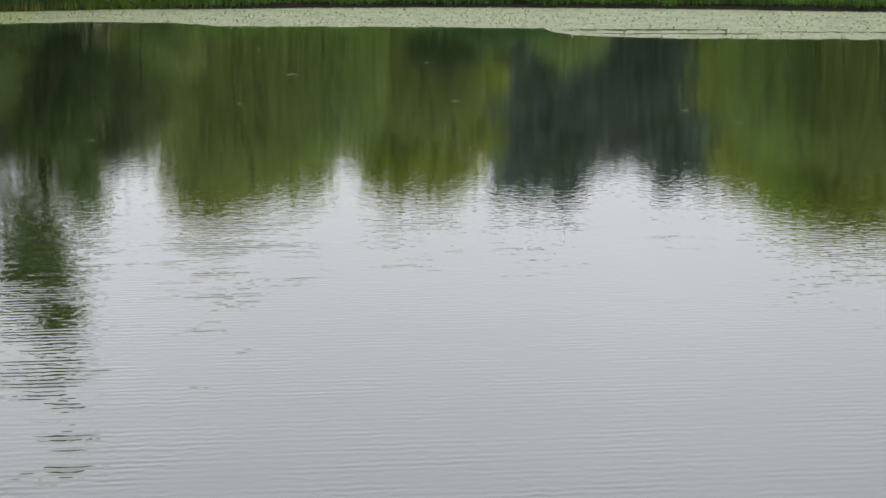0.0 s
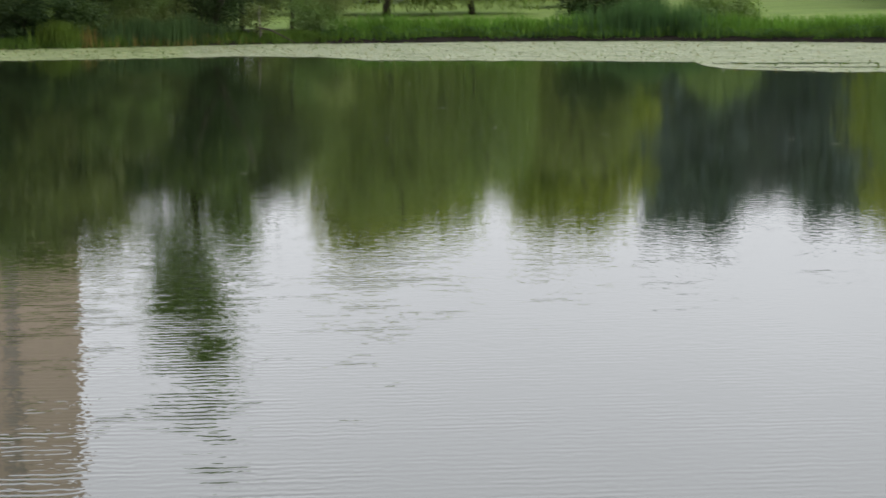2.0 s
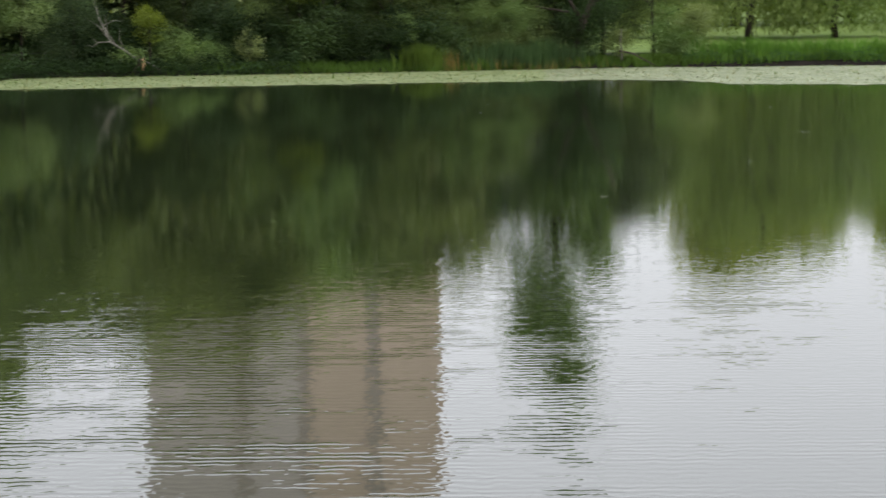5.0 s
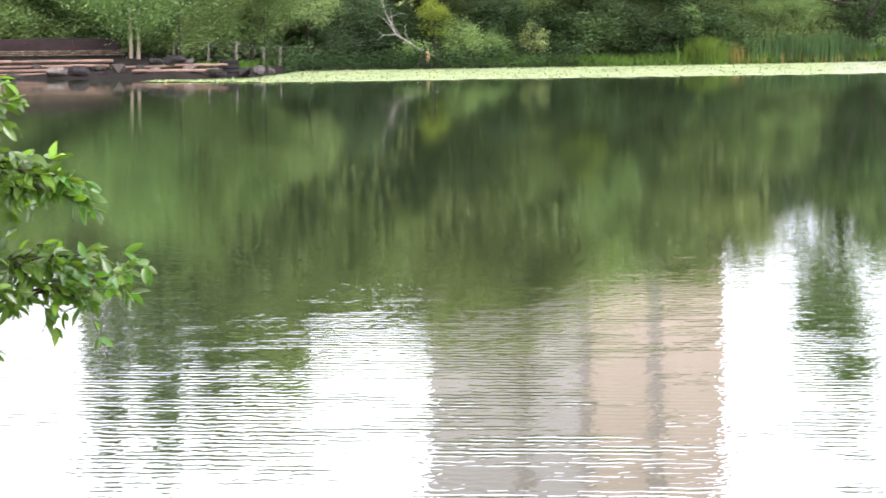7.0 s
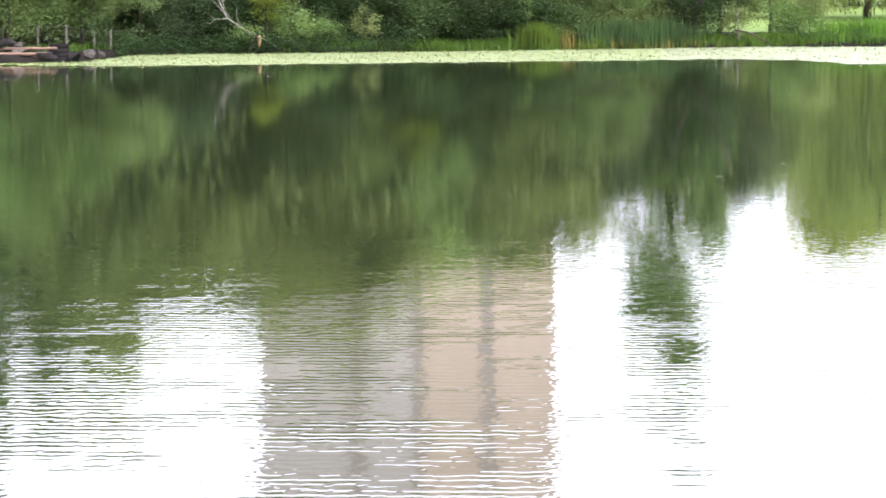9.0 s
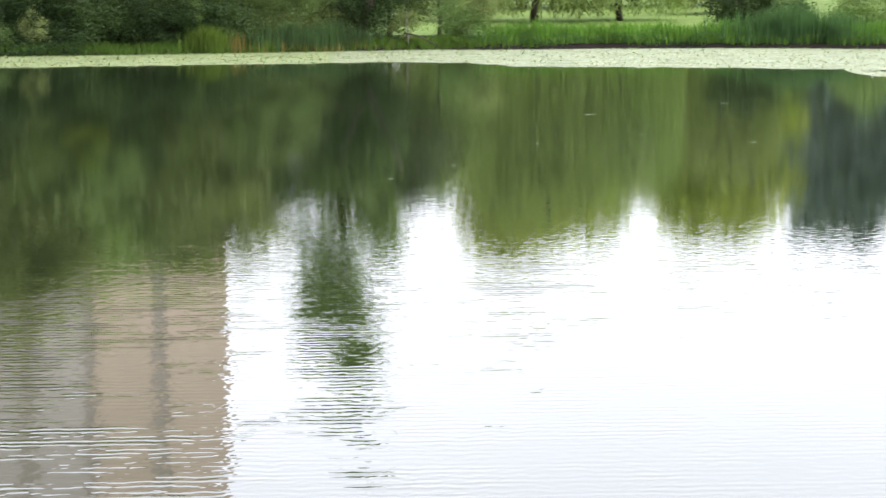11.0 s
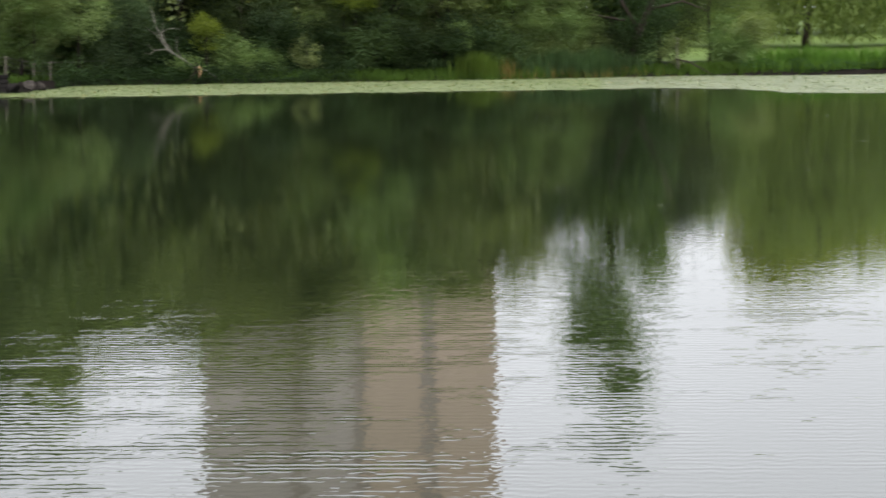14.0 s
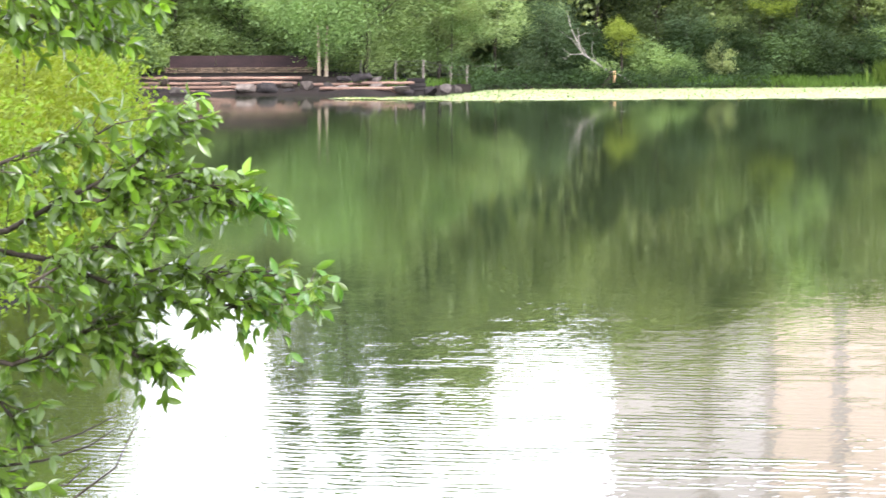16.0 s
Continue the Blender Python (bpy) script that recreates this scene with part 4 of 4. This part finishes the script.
def dead_tree():
    """A leaning bleached tree with a torn orange stub over the water."""
    r = np.random.default_rng(82)
    thing = tagged(new("fallen_dead_tree"), "bleached leaning dead tree with a torn orange stub", "tree")
    m = Matrix.Translation(at(16.72, shore_at(16.72) + 0.8, 0.1)) @ Matrix.Rotation(radians(16.5), 4, "Z") @ Matrix.Diagonal((0.85, 0.85, 0.85, 1))
    limbs = [([(-0.5, 0, -0.3), (-0.1, 0, 0.4), (0.35, 0, 1.1), (0.1, 0, 1.6)], [0.2, 0.17, 0.15, 0.12], M_BARK),
             ([(0.35, 0, 1.1), (-0.9, 0, 2.0), (-2.0, 0, 2.7), (-2.9, 0.2, 4.6), (-3.3, 0.3, 6.2)], [0.11, 0.095, 0.075, 0.04, 0.015], M_DEAD),
             ([(-2.0, 0, 2.7), (-3.0, -0.2, 2.65), (-3.6, -0.2, 3.1)], [0.05, 0.03, 0.012], M_DEAD),
             ([(-1.6, 0, 2.45), (-2.3, 0.1, 3.6), (-2.4, 0.1, 4.8)], [0.055, 0.04, 0.012], M_DEAD),
             ([(-2.6, 0.1, 4.0), (-1.7, 0, 4.4), (-1.0, 0, 4.3)], [0.03, 0.02, 0.01], M_DEAD),
             ([(-2.2, 0.1, 3.0), (-2.9, 0.3, 3.9), (-3.9, 0.4, 4.6)], [0.05, 0.03, 0.01], M_DEAD),
             ([(-0.9, 0, 2.0), (-1.3, -0.2, 2.9), (-1.2, -0.3, 3.7)], [0.05, 0.03, 0.01], M_DEAD),
             ([(-3.0, -0.2, 2.65), (-3.4, -0.3, 2.3), (-3.9, -0.3, 2.5)], [0.03, 0.02, 0.01], M_DEAD),
             ([(0.3, -0.1, 1.3), (1.2, -0.1, 0.9), (1.9, -0.2, 0.4)], [0.07, 0.045, 0.02], M_DEAD),
             ([(0.55, -0.15, 1.35), (0.58, -0.2, 0.8), (0.5, -0.2, 0.3)], [0.10, 0.16, 0.06], M_TORN)]
    for k, (pts, rad, mat) in enumerate(limbs):
        v, f = tube(pts, rad, 8)
        part_mesh("trunk" if k == 0 else ("torn_stub" if mat is M_TORN else "limb"), mesh_from("limb", v, f, mat, True), thing)
    p = r.normal(0, 1, (700, 3)) * np.array([0.7, 0.5, 0.35]) + np.array([-0.6, 0, 1.6])
    v, f = leaves_at(p, 0.18, r, 0.5)
    part_mesh("sprouts", mesh_from("sprouts", v, f, LEAF["light"]), thing, "yellow-green sprouting leaves")["kind"] = "stuff"
    thing.matrix_world = m


dead_tree()


def sprig_tree(bearing, behind, z, rad, leaf, label):
    """A bright bough that stands out against the dark wood."""
    r = np.random.default_rng(int(bearing * 10))
    thing = tagged(new("young_tree"), label, "tree")
    v, f = tube(wander((0, 0, -0.3), (0.1, 0, z + rad * 0.5), 5, 0.05, r), np.linspace(0.09, 0.02, 6), 6)
    part_mesh("trunk", mesh_from("trunk", v, f, M_BARK, True), thing)
    p, _ = crown_points(int(1400 * rad * rad) + 800, z + rad, z - rad, rad, r, 26, 0.2, 0.3)
    v, f = leaves_at(p, 0.13, r, 0.5)
    part_mesh("crown", mesh_from("crown", v, f, LEAF[leaf]), thing)
    d = shore_at(bearing) + behind
    thing.matrix_world = Matrix.Translation(at(bearing, d, z_at(bearing, d)))


sprig_tree(16.45, 2.0, 3.2, 1.3, "bright", "bright lime green young tree against dark woodland")
sprig_tree(12.9, 4.0, 7.6, 2.2, "light", "light green young tree at the wood's edge")
sprig_tree(5.9, 6.0, 2.2, 1.8, "light", "light green young tree in the gap of the bank")
sprig_tree(19.9, 6.0, 4.4, 2.2, "light", "light green young tree behind the fence")
sprig_tree(19.0, 4.0, 4.6, 2.5, "pale", "pale willowy young tree leaning over the bank")
sprig_tree(18.0, 2.6, 2.9, 2.6, "teal", "bluish-green young tree overhanging the water")
sprig_tree(14.4, 2.2, 1.7, 1.2, "pale", "soft pale green bush against dark woodland")
sprig_tree(13.4, 4.5, 6.0, 1.8, "bright", "yellow-green bough of a young tree over dark wood")
sprig_tree(11.3, 3.0, 2.6, 1.3, "light", "rounded light green young tree above bank grass")
sprig_tree(15.1, 4.5, 4.2, 1.6, "teal", "bluish-green young tree at the dark wood's edge")
sprig_tree(9.1, 3.4, 3.0, 1.7, "light", "light green young tree behind the cattails")
sprig_tree(6.9, 1.6, 1.4, 1.2, "light", "light green young tree beside a broken snag")
sprig_tree(5.3, 3.4, 2.3, 2.1, "pale", "pale green spreading young tree before the willows")


def snag():
    thing = tagged(new("broken_snag"), "thin pale broken trunk with a fallen bough at the bank", "dead tree")
    z = 0.15
    v, f = tube([(0, 0, -0.4), (0.05, 0, 0.9), (-0.05, 0, 1.9), (0.02, 0, 2.7)], [0.07, 0.06, 0.045, 0.03], 7)
    part_mesh("trunk", mesh_from("trunk", v, f, M_POST, True), thing)
    v, f = tube([(-0.2, -0.3, 1.1), (0.7, -0.4, 0.95), (1.6, -0.5, 0.5), (2.7, -0.6, -0.1)], [0.05, 0.06, 0.05, 0.025], 7)
    part_mesh("fallen_bough", mesh_from("fallen_bough", v, f, M_BARK, True), thing)
    thing.matrix_world = Matrix.Translation(at(6.83, shore_at(6.83) + 0.5, z)) @ Matrix.Rotation(radians(6.8), 4, "Z")


snag()


def dark_leaning_tree():
    r = np.random.default_rng(84)
    thing = tagged(new("leaning_tree"), "dark leaning tree with bare arching boughs over the gap", "tree")
    runs = [([(-1.6, 0, -0.4), (-0.6, 0, 2.5), (0.4, 0, 4.8), (2.0, 0, 8.5)], [0.3, 0.27, 0.24, 0.12]), ([(0.3, 0, 4.6), (1.6, 0, 4.9), (2.8, 0, 5.2), (4.6, 0, 4.5)], [0.14, 0.1, 0.07, 0.03]),
            ([(-0.4, 0, 3.0), (-1.6, 0, 5.0), (-2.6, 0, 8.0)], [0.18, 0.14, 0.06]), ([(-6.0, 0.5, 4.0), (-4.2, 0.3, 4.3), (-1.4, 0, 3.8)], [0.04, 0.07, 0.1])]
    for k, (pts, rad) in enumerate(runs):
        v, f = tube(pts, rad, 8)
        part_mesh("trunk" if k == 0 else "limb", mesh_from("limb", v, f, M_BARK, True), thing)
    p, _ = crown_points(4200, 10.5, 1.0, 2.8, r, 40, 0.2, 0.2)
    p[:, 0] -= 0.6
    v, f = leaves_at(p, 0.22, r, 0.4)
    part_mesh("crown", mesh_from("crown", v, f, LEAF["dark"]), thing)
    thing.matrix_world = Matrix.Translation(at(7.5, shore_at(7.5) + 2.6, 0.3)) @ Matrix.Rotation(radians(7.5), 4, "Z")


dark_leaning_tree()

# ---- the tree on the near bank, whose boughs hang over the water ----
LEAF_SHAPE = [(0, 0, 0), (0.15, 0.2, 0.05), (0.215, 0.48, 0.075), (0.15, 0.78, 0.03), (0, 1.08, -0.1), (-0.15, 0.78, 0.03), (-0.215, 0.48, 0.075), (-0.15, 0.2, 0.05), (0, 0.35, -0.01), (0, 0.7, -0.02)]
LEAF_FACES = [(0, 1, 8), (0, 8, 7), (1, 2, 8), (8, 6, 7), (2, 9, 8), (8, 9, 6), (2, 3, 9), (9, 5, 6), (3, 4, 9), (9, 4, 5)]


def spot(bearing, el, dist):
    a, e = radians(bearing), radians(el)
    return np.array([-math.sin(a) * math.cos(e) * dist, math.cos(a) * math.cos(e) * dist, EYE + math.sin(e) * dist])


def bough(u, v, depth=9.0):
    """A place on the hanging boughs: u metres right and v metres up from the middle of the boughs."""
    s = spot(26.2, -5.2, depth)
    right = np.array([math.cos(radians(26.2)), math.sin(radians(26.2)), 0])
    return s + right * (u - 0.04) + np.array([0, 0, v])


near_tree = tagged(new("lakeside_tree"), "leafy green tree on the near bank hanging over water", "tree")
r_near = np.random.default_rng(88)
# main boughs as (right, up, nearer) in metres from the middle of the hanging foliage
BOUGHS = [
    [(-1.1, 0.20, 0.1), (-0.30, 0.05, 0), (-0.15, -0.01, 0), (-0.04, -0.05, 0), (0.10, -0.09, 0), (0.23, -0.12, -0.05), (0.38, -0.11, -0.1), (0.55, -0.06, -0.1)],
    [(-1.1, 0.10, -0.2), (-0.42, 0.14, -0.1), (-0.23, 0.24, 0), (-0.12, 0.29, 0.05), (-0.02, 0.34, 0.05), (0.07, 0.42, 0.1), (0.11, 0.48, 0.1)],
    [(-0.23, 0.24, 0), (0.0, 0.22, 0.1), (0.2, 0.22, 0.1), (0.37, 0.22, 0.1)],
    [(-0.05, 0.30, 0.05), (0.12, 0.30, 0.1), (0.27, 0.26, 0.1)],
    [(-1.1, -0.1, 0.2), (-0.40, -0.285, 0.1), (-0.25, -0.24, 0.1), (-0.16, -0.17, 0.05), (-0.10, -0.15, 0)],
    [(-0.175, -0.19, 0.05), (-0.08, -0.22, 0), (0.0, -0.27, 0), (0.07, -0.28, 0)],
    [(-1.1, 0.35, 0.0), (-0.5, 0.32, 0.1), (-0.3, 0.40, 0.1), (-0.12, 0.44, 0.1)],
    [(-1.1, 0.95, 0.3), (-0.5, 0.90, 0.2), (-0.2, 0.87, 0.2), (0.04, 0.86, 0.2)],
    [(-1.0, 0.8, 0.1), (-0.5, 0.79, 0.1), (-0.25, 0.75, 0.1)],
    [(-1.0, -0.2, -0.2), (-0.6, -0.30, -0.1), (-0.47, -0.38, 0), (-0.38, -0.48, 0)],
    [(-1.0, -0.4, 0.1), (-0.65, -0.50, 0.1), (-0.50, -0.60, 0.1), (-0.41, -0.68, 0.1)],
    [(-0.6, 0.05, 0.2), (-0.35, -0.04, 0.2), (-0.15, 0.08, 0.2), (0.05, 0.10, 0.2)],
    [(-0.11, -0.03, -0.1), (0.1, 0.02, -0.1), (0.25, 0.0, -0.1), (0.42, 0.0, -0.1)],
    [(-1.0, 0.9, -0.1), (-0.45, 0.84, 0), (-0.2, 0.80, 0), (-0.1, 0.78, 0)],
    [(-1.0, 0.98, 0.0), (-0.35, 0.94, 0.1), (-0.1, 0.90, 0.1)],
]
BARE = [[(-0.6, -0.66, 0), (-0.366, -0.686, 0), (-0.235, -0.68, 0), (-0.162, -0.61, 0)], [(-0.55, -0.62, 0.1), (-0.313, -0.60, 0), (-0.162, -0.555, 0), (-0.08, -0.50, 0)],
        [(-0.55, -0.58, 0), (-0.308, -0.55, 0), (-0.187, -0.513, 0), (-0.067, -0.453, 0)], [(-0.32, -0.82, 0), (-0.222, -0.73, 0), (-0.08, -0.626, 0), (0.0, -0.46, 0)]]


def bough_line(run):
    pts = np.array([bough(u, v, 9.0 - w) for u, v, w in run])
    s = np.linspace(0, len(pts) - 1, len(pts) * 4 - 3)
    return np.stack([np.interp(s, range(len(pts)), pts[:, k]) for k in range(3)], 1)


TRUNK_FOOT = at(36.0, 9.2)
foot_z = float(ground_height(TRUNK_FOOT.x, TRUNK_FOOT.y)[0])
trunk_line = wander((TRUNK_FOOT.x, TRUNK_FOOT.y, foot_z - 0.3), (TRUNK_FOOT.x - 0.2, TRUNK_FOOT.y + 0.1, 7.4), 9, 0.05, r_near)
v, f = tube(trunk_line, np.linspace(0.17, 0.06, 10), 10)
part_mesh("trunk", mesh_from("trunk", v, f, M_BARK, True), near_tree)
anchors = []
for run in BOUGHS:
    line = bough_line(run)
    if run[0][0] < -0.9:
        j = int(np.argmin(np.abs(trunk_line[:, 2] - line[0][2] + 0.3)))
        line = np.concatenate([wander(trunk_line[j], line[0], 4, 0.03, r_near)[:-1], line])
    n = len(line)
    v, f = tube(line, np.linspace(0.013 if run[0][0] < -0.9 else 0.007, 0.0025, n), 6)
    limb = part_mesh("bough", mesh_from("bough", v, f, M_BARK, True), near_tree)
    # side twigs, longer towards the base
    for k in range(2, n):
        if line[k][0] < bough(-0.75, 0)[0]:
            continue
        for _ in range(3):
            d = line[k] - line[k - 1]
            d = d / (np.linalg.norm(d) + 1e-9)
            tip = line[k] + (d * 0.6 + r_near.normal(0, 0.62, 3) + np.array([0.1, 0, -0.05])) * r_near.uniform(0.04, 0.105)
            tw = wander(line[k], tip, 3, 0.008, r_near)
            anchors.append((tw, limb))
tv, tf = [], []
for tw, limb in anchors:
    tube(tw, [0.003, 0.0026, 0.002, 0.0012], 4, tv, tf)
tagged(part_mesh("twig_growth", mesh_from("twig_growth", tv, tf, M_BARK, True), near_tree), kind="stuff")
for run in BARE:
    line = bough_line(run)
    v, f = tube(line, np.linspace(0.006, 0.0015, len(line)), 5)
    part_mesh("bare_twig", mesh_from("bare_twig", v, f, M_BARK, True), near_tree)

spots = []
for tw, limb in anchors:
    for k in range(1, 4):
        for _ in range(2 if k < 3 else 4):
            d = tw[k] - tw[k - 1]
            d = d / (np.linalg.norm(d) + 1e-9) * 0.55 + r_near.normal(0, 0.55, 3) + np.array([0.15, 0, -0.45])
            nrm = r_near.normal(0, 0.7, 3) + np.array([0.1, -0.35, 0.8])
            spots.append((tw[k], d / np.linalg.norm(d), nrm, r_near.uniform(0.040, 0.073), r_near.uniform() < 0.2, limb))


def leaf_matrix(p, d, nrm, size):
    y = Vector(d)
    z = Vector(nrm)
    z = (z - y * z.dot(y)).normalized()
    x = y.cross(z)
    m = Matrix((x, y, z)).transposed().to_4x4()
    return Matrix.Translation(Vector(p)) @ m @ Matrix.Diagonal((size, size, size, 1))


leaf_mesh = {young: mesh_from("leaf", LEAF_SHAPE, LEAF_FACES, LEAF["near_tip" if young else "near"], True) for young in (False, True)}
# the leaves that hang furthest over the water are parts, the rest of the foliage is one piece
spots.sort(key=lambda q: -(q[0][0] * math.cos(radians(26.2)) + q[0][1] * math.sin(radians(26.2))))
for p, d, nrm, size, young, limb in spots[:300]:
    ob = new("leaf", leaf_mesh[young])
    ob.parent = limb
    ob.matrix_local = leaf_matrix(p, d, nrm, size)
for young, name in ((False, "foliage"), (True, "young_foliage")):
    vs, fs = [], []
    for p, d, nrm, size, y, limb in spots[300:]:
        if y == young:
            m, k = leaf_matrix(p, d, nrm, size), len(vs)
            vs += [tuple(m @ Vector(q)) for q in LEAF_SHAPE]
            fs += [tuple(k + i for i in q) for q in LEAF_FACES]
    tagged(part_mesh(name, mesh_from(name, vs, fs, LEAF["near_tip" if young else "near"], True), near_tree), kind="stuff")
